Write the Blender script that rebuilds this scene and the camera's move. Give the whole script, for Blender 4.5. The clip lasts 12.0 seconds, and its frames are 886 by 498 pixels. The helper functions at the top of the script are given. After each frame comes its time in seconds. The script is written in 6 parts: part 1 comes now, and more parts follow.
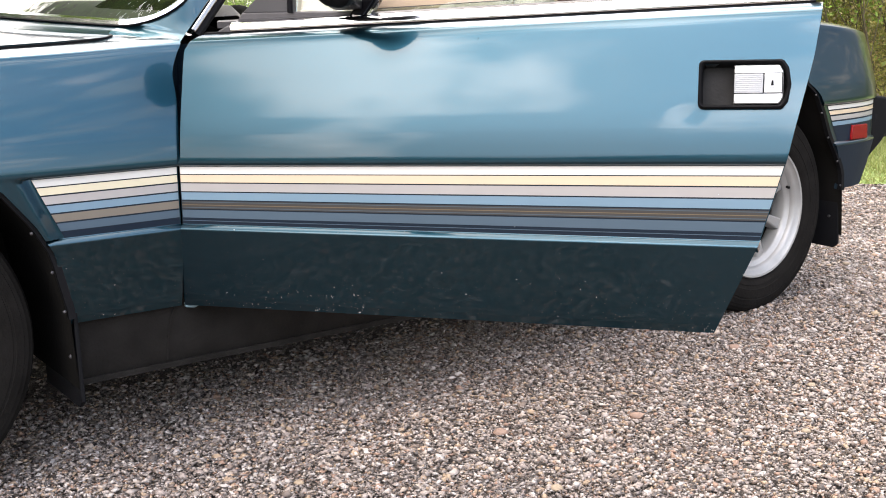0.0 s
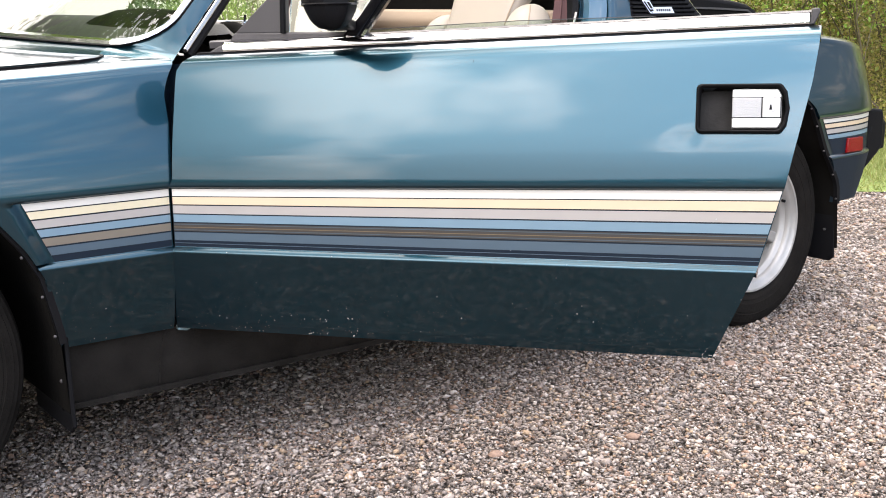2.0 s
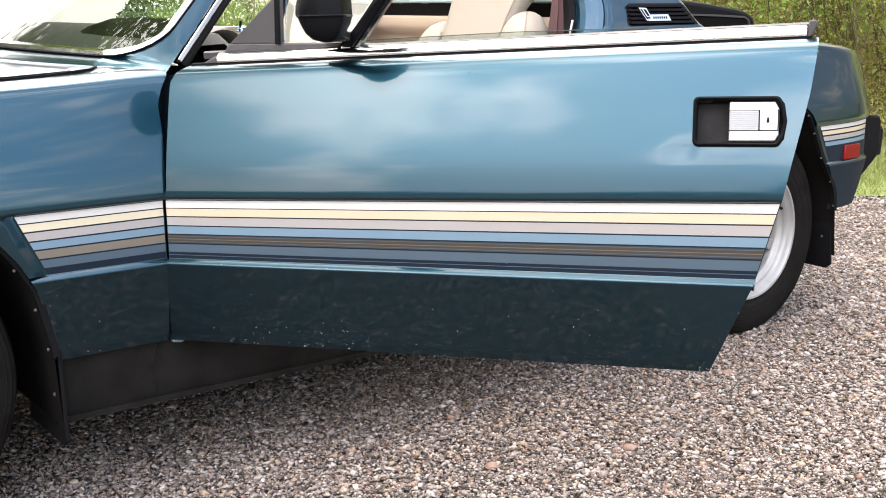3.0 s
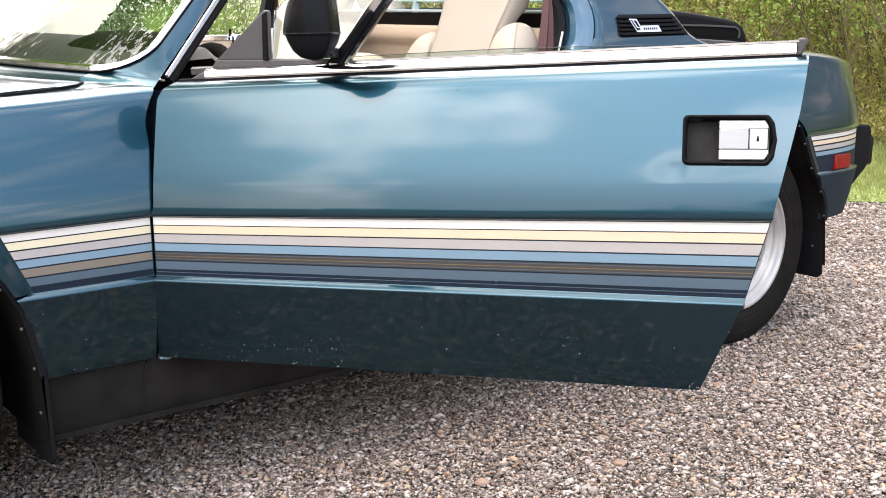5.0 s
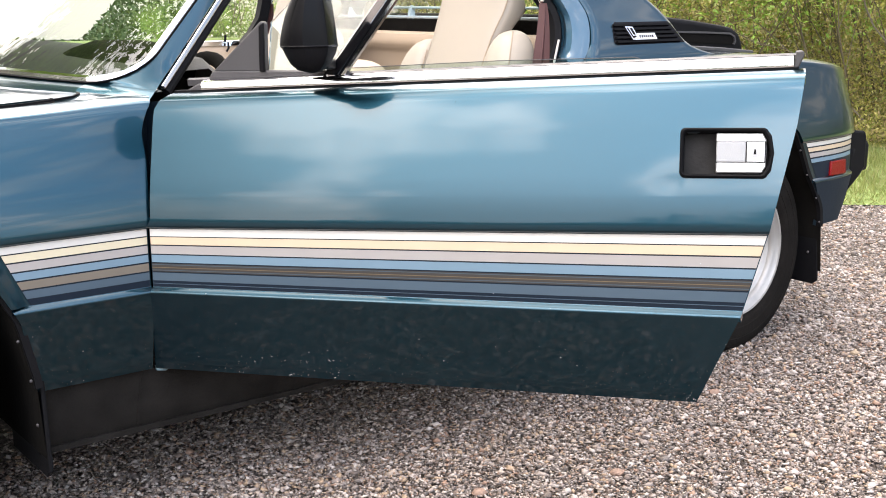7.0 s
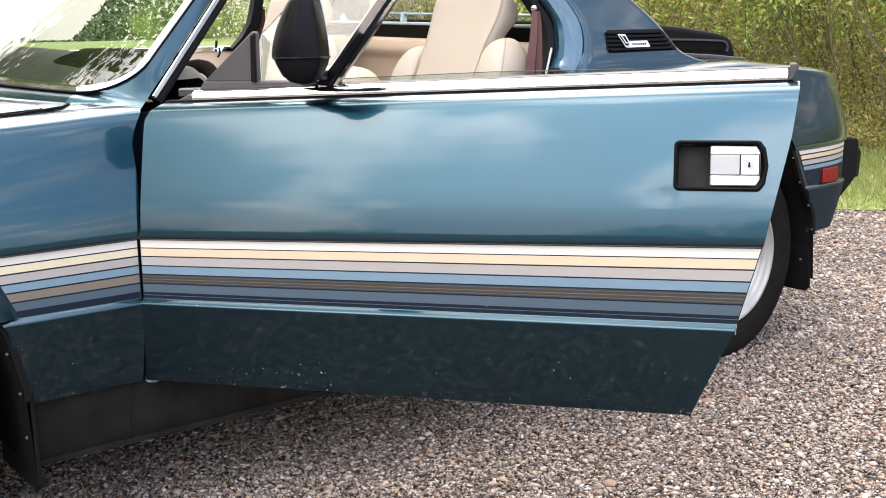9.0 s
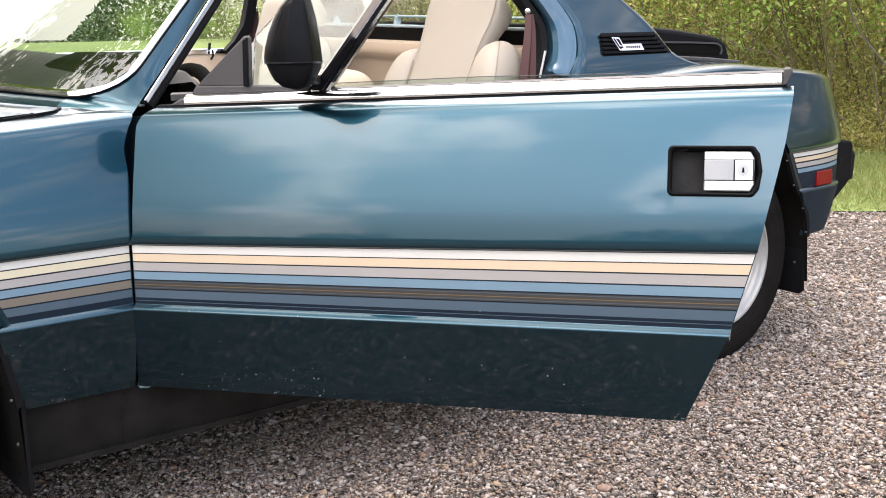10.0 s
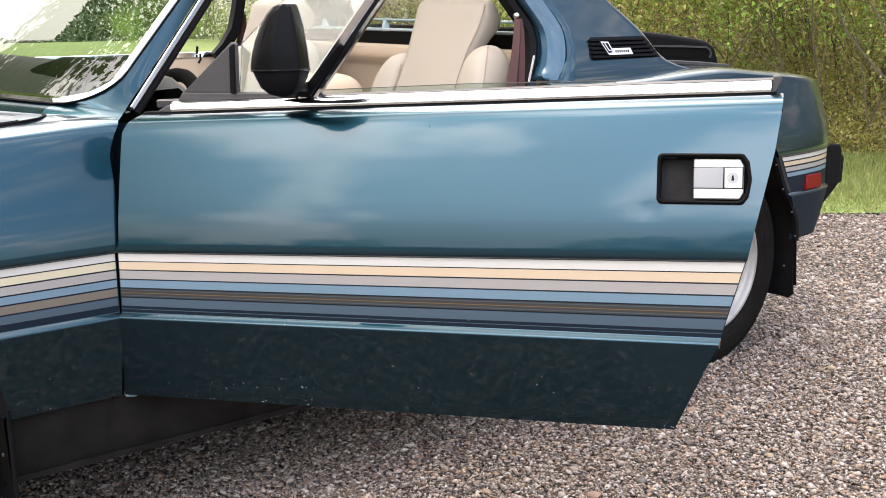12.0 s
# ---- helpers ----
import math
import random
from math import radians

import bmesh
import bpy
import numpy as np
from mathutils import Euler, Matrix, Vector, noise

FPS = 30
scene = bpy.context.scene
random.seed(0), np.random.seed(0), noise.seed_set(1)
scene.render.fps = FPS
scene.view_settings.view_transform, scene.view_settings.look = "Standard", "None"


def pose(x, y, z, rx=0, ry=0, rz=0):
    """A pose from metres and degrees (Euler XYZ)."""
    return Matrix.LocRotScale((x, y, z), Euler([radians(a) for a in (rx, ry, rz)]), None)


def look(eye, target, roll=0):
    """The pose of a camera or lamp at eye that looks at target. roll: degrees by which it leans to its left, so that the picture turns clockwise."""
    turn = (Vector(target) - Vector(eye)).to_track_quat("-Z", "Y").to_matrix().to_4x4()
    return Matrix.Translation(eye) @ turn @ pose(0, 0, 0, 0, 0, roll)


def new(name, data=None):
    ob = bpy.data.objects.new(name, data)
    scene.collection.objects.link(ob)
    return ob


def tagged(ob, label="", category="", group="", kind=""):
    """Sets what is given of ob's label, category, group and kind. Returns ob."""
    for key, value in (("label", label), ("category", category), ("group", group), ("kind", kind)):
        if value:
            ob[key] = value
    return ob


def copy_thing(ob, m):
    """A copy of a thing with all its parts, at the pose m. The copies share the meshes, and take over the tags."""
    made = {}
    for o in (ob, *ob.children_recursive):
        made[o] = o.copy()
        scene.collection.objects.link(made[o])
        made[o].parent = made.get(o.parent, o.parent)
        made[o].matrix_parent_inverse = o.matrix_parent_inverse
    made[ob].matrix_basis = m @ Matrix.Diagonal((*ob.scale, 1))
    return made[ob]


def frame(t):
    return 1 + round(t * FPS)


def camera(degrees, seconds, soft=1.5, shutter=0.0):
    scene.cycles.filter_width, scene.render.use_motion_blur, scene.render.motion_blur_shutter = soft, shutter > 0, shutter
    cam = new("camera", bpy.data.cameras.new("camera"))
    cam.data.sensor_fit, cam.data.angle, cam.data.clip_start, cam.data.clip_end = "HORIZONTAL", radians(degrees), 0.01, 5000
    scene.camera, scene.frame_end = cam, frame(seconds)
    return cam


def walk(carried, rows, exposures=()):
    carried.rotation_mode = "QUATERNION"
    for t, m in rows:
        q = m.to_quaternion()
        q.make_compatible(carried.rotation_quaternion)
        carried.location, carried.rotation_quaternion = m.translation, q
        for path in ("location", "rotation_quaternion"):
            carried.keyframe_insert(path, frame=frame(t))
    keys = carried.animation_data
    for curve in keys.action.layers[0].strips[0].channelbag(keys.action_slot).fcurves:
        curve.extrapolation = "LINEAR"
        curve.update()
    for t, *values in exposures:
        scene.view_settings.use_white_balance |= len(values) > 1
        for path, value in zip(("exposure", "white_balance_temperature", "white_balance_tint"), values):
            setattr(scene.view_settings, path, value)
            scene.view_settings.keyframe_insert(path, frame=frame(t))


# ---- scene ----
cam = camera(42.1, 12.0, 1.0)
PATH = [
    (0, (-0.292, -2.697, 0.77), (0.873, -1.115, 0.396), -1.3),
    (0.5, (-0.289, -2.69, 0.78), (0.878, -1.11, 0.406), -1.3),
    (1, (-0.286, -2.686, 0.79), (0.882, -1.106, 0.416), -1.3),
    (1.5, (-0.285, -2.679, 0.797), (0.887, -1.102, 0.423), -1.3),
    (2, (-0.279, -2.674, 0.805), (0.896, -1.1, 0.431), -1.3),
    (2.5, (-0.273, -2.669, 0.815), (0.904, -1.097, 0.441), -1.3),
    (3, (-0.268, -2.664, 0.823), (0.911, -1.093, 0.449), -1.3),
    (3.5, (-0.264, -2.661, 0.83), (0.919, -1.093, 0.456), -1.3),
    (5.5, (-0.253, -2.654, 0.855), (0.938, -1.092, 0.481), -1.3),
    (6, (-0.254, -2.653, 0.86), (0.939, -1.092, 0.486), -1.3),
    (6.5, (-0.255, -2.652, 0.865), (0.941, -1.093, 0.49), -1.3),
    (7, (-0.255, -2.649, 0.87), (0.943, -1.092, 0.494), -1.3),
    (9, (-0.248, -2.637, 0.886), (0.962, -1.089, 0.511), -1.2),
    (9.5, (-0.244, -2.634, 0.89), (0.969, -1.089, 0.515), -1.2),
    (10, (-0.241, -2.632, 0.893), (0.976, -1.09, 0.518), -1.2),
    (10.5, (-0.238, -2.629, 0.897), (0.983, -1.091, 0.521), -1.2),
    (11, (-0.235, -2.628, 0.9), (0.989, -1.092, 0.524), -1.2),
    (11.5, (-0.232, -2.626, 0.901), (0.996, -1.094, 0.526), -1.2),
    (12, (-0.231, -2.623, 0.904), (1.0, -1.092, 0.528), -1.2),
]
walk(cam, [(t, look(eye, target, roll)) for t, eye, target, roll in PATH],
     [(0, 0.37, 6930, 11), (3.7, 0.42, 6930, 11), (7.2, 0.38, 6930, 11), (9, 0.28, 6930, 11), (10, 0.17, 6930, 11), (12, 0.05, 6930, 11)])

# ---- light ----
world = bpy.data.worlds.new("overcast")
scene.world = world
world.use_nodes = True
wn, wl = world.node_tree.nodes, world.node_tree.links
wn.clear()
sky = wn.new("ShaderNodeTexSky")
sky.sky_type, sky.sun_disc = "NISHITA", False
sky.sun_elevation, sky.sun_rotation = radians(67), radians(18)
tc = wn.new("ShaderNodeTexCoord")
cl = wn.new("ShaderNodeTexNoise")
cl.inputs["Scale"].default_value, cl.inputs["Detail"].default_value = 3.6, 7.0
cl.inputs["Roughness"].default_value = 0.55
ramp = wn.new("ShaderNodeValToRGB")
ramp.color_ramp.elements[0].position, ramp.color_ramp.elements[0].color = 0.44, (4.2, 4.4, 4.7, 1)
ramp.color_ramp.elements[1].position, ramp.color_ramp.elements[1].color = 0.56, (12.6, 11.7, 11.1, 1)
mixw = wn.new("ShaderNodeMix")
mixw.data_type = "RGBA"
mixw.inputs[0].default_value = 0.86
bgw = wn.new("ShaderNodeBackground")
bgw.inputs[1].default_value = 0.115
outw = wn.new("ShaderNodeOutputWorld")
wl.new(tc.outputs["Generated"], cl.inputs["Vector"])
wl.new(cl.outputs[0], ramp.inputs[0])
wl.new(sky.outputs[0], mixw.inputs[6])
wl.new(ramp.outputs[0], mixw.inputs[7])
BRIGHT = Vector((-0.70, -0.64, 0.40)).normalized()     # the brightest bank of cloud
BLUE = Vector((0.40, -0.88, 0.20)).normalized()        # where the cloud thins out to blue


def toward(direction, lo, hi, out_lo, out_hi, kind="LINEAR"):
    """Value that grows towards a direction of the sky."""
    dn, mr = wn.new("ShaderNodeVectorMath"), wn.new("ShaderNodeMapRange")
    dn.operation, dn.inputs[1].default_value = "DOT_PRODUCT", direction
    mr.interpolation_type = kind
    for k, v in zip((1, 2, 3, 4), (lo, hi, out_lo, out_hi)):
        mr.inputs[k].default_value = v
    wl.new(tc.outputs["Generated"], dn.inputs[0])
    wl.new(dn.outputs["Value"], mr.inputs[0])
    return mr.outputs[0]


HIGH = Vector((0.22, 0.50, 0.84)).normalized()          # the veiled sun behind thin cloud
EAST = Vector((0.93, -0.34, 0.15)).normalized()          # clear, deeper sky
peak = toward(BRIGHT, 0.74, 0.985, 0.0, 4.4, "SMOOTHSTEP")
veil = toward(HIGH, 0.60, 0.97, 0.0, 1.5, "SMOOTHSTEP")
level = toward(BLUE, 0.45, 0.92, 1.2, 2.75)
glow = wn.new("ShaderNodeMath")
both, deep = wn.new("ShaderNodeMath"), wn.new("ShaderNodeMath")
deep.operation = "MULTIPLY"
wl.new(level, deep.inputs[0])
wl.new(toward(EAST, 0.82, 0.97, 1.0, 0.30), deep.inputs[1])
wl.new(peak, both.inputs[0])
wl.new(veil, both.inputs[1])
wl.new(both.outputs[0], glow.inputs[0])
wl.new(deep.outputs[0], glow.inputs[1])
lit = wn.new("ShaderNodeVectorMath")
lit.operation = "SCALE"
# thin wisps of cloud drawn out across the blue part
wmap, wn2, wr, wmx = (wn.new(k) for k in ("ShaderNodeMapping", "ShaderNodeTexNoise", "ShaderNodeMapRange", "ShaderNodeMath"))
wmap.inputs["Rotation"].default_value, wmap.inputs["Scale"].default_value = (0.3, 0.2, 0.9), (12.0, 12.0, 42.0)
wn2.inputs["Scale"].default_value, wn2.inputs["Detail"].default_value, wn2.inputs["Distortion"].default_value = 1.0, 7.0, 0.6
for k, v in zip((1, 2, 3, 4), (0.48, 0.66, 0.05, 1.0)):
    wr.inputs[k].default_value = v
wmx.operation = "MAXIMUM"
wl.new(tc.outputs["Generated"], wmap.inputs[0])
wl.new(wmap.outputs[0], wn2.inputs["Vector"])
wl.new(wn2.outputs[0], wr.inputs[0])
wl.new(toward(BLUE, 0.1, 0.6, 0.94, 0.16), wmx.inputs[0])
wl.new(wr.outputs[0], wmx.inputs[1])
wl.new(wmx.outputs[0], mixw.inputs[0])
wl.new(mixw.outputs[2], lit.inputs[0])
# an overcast sky is brightest overhead
sepw = wn.new("ShaderNodeSeparateXYZ")
zen = wn.new("ShaderNodeMapRange")
zen.inputs[3].default_value, zen.inputs[4].default_value = 0.75, 2.9
mulw = wn.new("ShaderNodeMath")
mulw.operation = "MULTIPLY"
wl.new(tc.outputs["Generated"], sepw.inputs[0])
wl.new(sepw.outputs[2], zen.inputs[0])
wl.new(zen.outputs[0], mulw.inputs[0])
wl.new(glow.outputs[0], mulw.inputs[1])
wl.new(mulw.outputs[0], lit.inputs["Scale"])
wl.new(lit.outputs[0], bgw.inputs[0])
wl.new(bgw.outputs[0], outw.inputs[0])
sun = new("sun", bpy.data.lights.new("sun", "SUN"))
sun.data.energy, sun.data.angle, sun.data.color = 1.45, radians(30), (1.0, 0.95, 0.87)
sun.matrix_world = look(Vector((0.12, 0.38, 0.92)) * 9, (0, 0, 0))


# ---- materials ----
def mat(name, color, rough=0.5, metal=0.0, coat=0.0, bump=0.0, bscale=200.0, vary=0.0, vscale=6.0, spec=0.5, coatrough=0.03):
    """Principled material with optional fine bump and large-scale tone variation."""
    m = bpy.data.materials.new(name)
    m.use_nodes = True
    nt = m.node_tree
    b = nt.nodes["Principled BSDF"]
    b.inputs["Base Color"].default_value = (*color, 1)
    b.inputs["Roughness"].default_value, b.inputs["Metallic"].default_value = rough, metal
    b.inputs["Coat Weight"].default_value, b.inputs["Coat Roughness"].default_value = coat, coatrough
    b.inputs["Specular IOR Level"].default_value = spec
    co = nt.nodes.new("ShaderNodeTexCoord")
    if vary:
        n = nt.nodes.new("ShaderNodeTexNoise")
        n.inputs["Scale"].default_value, n.inputs["Detail"].default_value = vscale, 5.0
        nt.links.new(co.outputs["Object"], n.inputs["Vector"])
        mp = nt.nodes.new("ShaderNodeMapRange")
        mp.inputs[3].default_value, mp.inputs[4].default_value = 1 - vary, 1 + vary
        nt.links.new(n.outputs[0], mp.inputs[0])
        mx = nt.nodes.new("ShaderNodeVectorMath")
        mx.operation = "SCALE"
        mx.inputs[0].default_value = color
        nt.links.new(mp.outputs[0], mx.inputs["Scale"])
        nt.links.new(mx.outputs[0], b.inputs["Base Color"])
    if bump:
        n2 = nt.nodes.new("ShaderNodeTexNoise")
        n2.inputs["Scale"].default_value, n2.inputs["Detail"].default_value = bscale, 3.0
        nt.links.new(co.outputs["Object"], n2.inputs["Vector"])
        bp = nt.nodes.new("ShaderNodeBump")
        bp.inputs["Strength"].default_value, bp.inputs["Distance"].default_value = bump, 0.002
        nt.links.new(n2.outputs[0], bp.inputs["Height"])
        nt.links.new(bp.outputs[0], b.inputs["Normal"])
    return m


def add_specks(m, zmax, color, scale, size, cover):
    """Stone chips and dust specks on a painted panel, thickest near its lower edge."""
    nt = m.node_tree
    b = nt.nodes["Principled BSDF"]
    co = nt.nodes.new("ShaderNodeTexCoord")
    v = nt.nodes.new("ShaderNodeTexVoronoi")
    v.inputs["Scale"].default_value = scale
    lt = nt.nodes.new("ShaderNodeMath")
    lt.operation, lt.inputs[1].default_value = "LESS_THAN", size
    n = nt.nodes.new("ShaderNodeTexNoise")
    n.inputs["Scale"].default_value, n.inputs["Detail"].default_value = 9.0, 6.0
    gt = nt.nodes.new("ShaderNodeMath")
    gt.operation, gt.inputs[1].default_value = "GREATER_THAN", cover
    sp = nt.nodes.new("ShaderNodeSeparateXYZ")
    zz = nt.nodes.new("ShaderNodeMapRange")
    zz.inputs[1].default_value, zz.inputs[2].default_value = zmax, zmax - 0.2
    a1, a2, a3 = (nt.nodes.new("ShaderNodeMath") for _ in range(3))
    a1.operation = a2.operation = a3.operation = "MULTIPLY"
    mx = nt.nodes.new("ShaderNodeMix")
    mx.data_type = "RGBA"
    nt.links.new(co.outputs["Object"], v.inputs["Vector"])
    nt.links.new(co.outputs["Object"], n.inputs["Vector"])
    nt.links.new(co.outputs["Object"], sp.inputs[0])
    nt.links.new(v.outputs["Distance"], lt.inputs[0])
    sc = nt.nodes.new("ShaderNodeSeparateColor")
    ad = nt.nodes.new("ShaderNodeMath")
    ad.operation, ad.inputs[1].default_value = "MULTIPLY_ADD", 0.9
    nt.links.new(v.outputs["Color"], sc.inputs[0])
    nt.links.new(n.outputs[0], ad.inputs[0]); nt.links.new(sc.outputs[0], ad.inputs[2])
    nt.links.new(ad.outputs[0], gt.inputs[0])
    nt.links.new(sp.outputs[2], zz.inputs[0])
    nt.links.new(lt.outputs[0], a1.inputs[0]); nt.links.new(gt.outputs[0], a1.inputs[1])
    nt.links.new(a1.outputs[0], a2.inputs[0]); nt.links.new(zz.outputs[0], a3.inputs[0]); nt.links.new(zz.outputs[0], a3.inputs[1]); nt.links.new(a3.outputs[0], a2.inputs[1])
    nt.links.new(a2.outputs[0], mx.inputs[0])
    me_ = nt.nodes.new("ShaderNodeMapRange")
    me_.inputs[3].default_value, me_.inputs[4].default_value = b.inputs["Metallic"].default_value, 0.0
    nt.links.new(a2.outputs[0], me_.inputs[0])
    nt.links.new(me_.outputs[0], b.inputs["Metallic"])
    src = b.inputs["Base Color"].links
    if src:
        nt.links.new(src[0].from_socket, mx.inputs[6])
    else:
        mx.inputs[6].default_value = b.inputs["Base Color"].default_value
    mx.inputs[7].default_value = (*color, 1)
    nt.links.new(mx.outputs[2], b.inputs["Base Color"])


PAINT = mat("teal_blue_metallic_paint", (0.0092, 0.0440, 0.0675), 0.28, 0.95, 1.0, 0.03, 900, 0.08, 3.0, coatrough=0.05)
PAINT.node_tree.nodes["Principled BSDF"].inputs["Coat IOR"].default_value = 1.43
add_specks(PAINT, 0.46, (0.22, 0.235, 0.24), 230, 0.19, 1.30)
add_specks(PAINT, 0.52, (0.30, 0.32, 0.33), 95, 0.10, 1.40)
PAINT_IN = mat("blue_inner_paint", (0.022, 0.072, 0.12), 0.35, 0.2, 0.6, vary=0.08)
# matte dark copy of the body paint, with shade put into its colour
SHADE_NAVY = mat("shaded_navy_body_paint", (0.006, 0.014, 0.023), 0.6, 0, 0, 0.3, 200, 0.2, 12, spec=0.2)
CHROME = mat("chrome", (0.82, 0.82, 0.84), 0.10, 1.0, vary=0.05, vscale=14)
DULLSTEEL = mat("dull_ribbed_metal", (0.24, 0.24, 0.245), 0.42, 0.6, bump=0.1, bscale=700)
STEEL = mat("brushed_handle_metal", (0.50, 0.50, 0.50), 0.34, 0.7, bump=0.1, bscale=700)
BLACK = mat("black_plastic", (0.007, 0.007, 0.008), 0.5, 0, 0, 0.15, 500, 0.2, spec=0.05)
BLACKG = mat("gloss_black_plastic", (0.004, 0.004, 0.005), 0.26, 0, 0.0, 0.03, 300, 0.2, spec=0.10)
GREY = mat("weathered_grey_plastic", (0.040, 0.037, 0.039), 0.55, 0, 0, 0.08, 500, 0.25, 9)
TRIMGREY = mat("greyed_rubber_trim", (0.06, 0.056, 0.059), 0.42, 0.2, 0, 0.15, 300, 0.5, 45)
RUBBER = mat("tyre_rubber", (0.0085, 0.0076, 0.0070), 0.85, 0, 0, 0.6, 120, 0.55, 22, spec=0.06)
UNDER = mat("underseal", (0.007, 0.0065, 0.006), 0.95, 0, 0, 0.5, 90, 0.35, 9, spec=0.04)
SILL = mat("dusty_textured_sill_paint", (0.013, 0.0118, 0.011), 0.9, 0, 0, 0.9, 160, 0.75, 16, spec=0.08)
ALLOY = mat("silver_alloy", (0.27, 0.265, 0.26), 0.46, 0.45, 0.1, 0.15, 300, 0.25, 20)
LEATHER = mat("cream_leather", (0.335, 0.29, 0.24), 0.5, 0, 0, 0.14, 420, 0.07, 5)
TAN = mat("tan_trim_vinyl", (0.48, 0.37, 0.275), 0.5, 0, 0, 0.3, 350, 0.08, 6)
SEAM = mat("seam_thread", (0.29, 0.225, 0.165), 0.7)
MAROON = mat("maroon_belt_webbing", (0.055, 0.014, 0.013), 0.65, 0, 0, 0.3, 600, 0.15)
REDLENS = mat("red_reflector_lens", (0.16, 0.002, 0.003), 0.35, 0, 0.0, 0.6, 260, spec=0.2)
CARPET = mat("dark_carpet", (0.03, 0.026, 0.024), 0.95, 0, 0, 0.6, 300, 0.3)
WHITE_S = mat("white_tape", (0.56, 0.54, 0.51), 0.4, 0, 0.3, vary=0.04, vscale=20)
CREAM_S = mat("cream_tape", (0.54, 0.42, 0.30), 0.4, 0, 0.3, vary=0.04, vscale=20)
SILVER_S = mat("silver_grey_tape", (0.32, 0.30, 0.29), 0.4, 0.1, 0.3, vary=0.05, vscale=20)
BLUE_S = mat("light_blue_tape", (0.125, 0.200, 0.262), 0.4, 0, 0.3, vary=0.05, vscale=20)
BROWN_S = mat("brown_tape", (0.030, 0.026, 0.023), 0.45, 0, 0.1, vary=0.1, vscale=30)
SLATE_S = mat("slate_blue_tape", (0.042, 0.070, 0.098), 0.45, 0, 0.1, vary=0.06, vscale=20)
NAVY_S = mat("navy_tape", (0.004, 0.010, 0.020), 0.5, 0, 0.0, spec=0.2)
GOLD_S = mat("gold_pinstripe", (0.14, 0.10, 0.055), 0.4, 0.1)


def glass_mat(name, tint, ior=1.5):
    """Thin pane: tinted see-through with a mirror coat by Fresnel."""
    m = bpy.data.materials.new(name)
    m.use_nodes = True
    nt = m.node_tree
    nt.nodes.clear()
    tr, gl, fr, mx, out = (nt.nodes.new(k) for k in ("ShaderNodeBsdfTransparent", "ShaderNodeBsdfGlossy", "ShaderNodeFresnel", "ShaderNodeMixShader", "ShaderNodeOutputMaterial"))
    tr.inputs[0].default_value = (*tint, 1)
    gl.inputs[0].default_value, gl.inputs[1].default_value = (1, 1, 1, 1), 0.015
    fr.inputs[0].default_value = ior
    for a, b in ((fr.outputs[0], mx.inputs[0]), (tr.outputs[0], mx.inputs[1]), (gl.outputs[0], mx.inputs[2]), (mx.outputs[0], out.inputs[0])):
        nt.links.new(a, b)
    return m


GLASS = glass_mat("window_glass", (0.80, 0.87, 0.84))
SCREEN = glass_mat("laminated_screen_glass", (0.66, 0.74, 0.70), 1.68)
QUARTER = glass_mat("quarter_light_glass", (0.82, 0.86, 0.84), 1.45)
REARGLASS = glass_mat("rear_window_glass", (0.86, 0.92, 0.88), 1.22)
DASH = mat("sun_faded_dash_vinyl", (0.034, 0.033, 0.032), 0.6, 0, 0, 0.3, 300, 0.15)
WORNEDGE = mat("worn_pale_step_paint", (0.12, 0.19, 0.22), 0.5, 0, 0, 0.3, 200, 0.4, 60)
WORN = mat("rubbed_black_plastic", (0.022, 0.021, 0.021), 0.6, 0, 0, 0.3, 200, 0.9, 22, spec=0.1)
RAIL = mat("pale_blue_rail_paint", (0.38, 0.47, 0.52), 0.35, 0.1, 0.5, vary=0.08)


def island_mat(name, cols, rough=0.8, bump=0.0, bscale=60.0, trans=0.0, steps=False):
    """Colours picked at random for each loose piece of a mesh."""
    m = bpy.data.materials.new(name)
    m.use_nodes = True
    nt = m.node_tree
    b = nt.nodes["Principled BSDF"]
    b.inputs["Roughness"].default_value = rough
    b.inputs["Specular IOR Level"].default_value = 0.35
    g = nt.nodes.new("ShaderNodeNewGeometry")
    r = nt.nodes.new("ShaderNodeValToRGB")
    el = r.color_ramp.elements
    if steps:
        r.color_ramp.interpolation = "CONSTANT"
    while len(el) < len(cols):
        el.new(0.5)
    for i, c in enumerate(cols):
        el[i].position, el[i].color = i / (len(cols) - (0 if steps else 1)), (*c, 1)
    nt.links.new(g.outputs["Random Per Island"], r.inputs[0])
    nt.links.new(r.outputs[0], b.inputs["Base Color"])
    if trans:
        b.inputs["Transmission Weight"].default_value = 0
        tl = nt.nodes.new("ShaderNodeBsdfTranslucent")
        mx = nt.nodes.new("ShaderNodeMixShader")
        mx.inputs[0].default_value = trans
        nt.links.new(r.outputs[0], tl.inputs[0])
        nt.links.new(b.outputs[0], mx.inputs[1])
        nt.links.new(tl.outputs[0], mx.inputs[2])
        nt.links.new(mx.outputs[0], nt.nodes["Material Output"].inputs[0])
    if bump:
        co = nt.nodes.new("ShaderNodeTexCoord")
        n = nt.nodes.new("ShaderNodeTexNoise")
        n.inputs["Scale"].default_value = bscale
        nt.links.new(co.outputs["Object"], n.inputs["Vector"])
        bp = nt.nodes.new("ShaderNodeBump")
        bp.inputs["Strength"].default_value, bp.inputs["Distance"].default_value = bump, 0.003
        nt.links.new(n.outputs[0], bp.inputs["Height"])
        nt.links.new(bp.outputs[0], b.inputs["Normal"])
    return m


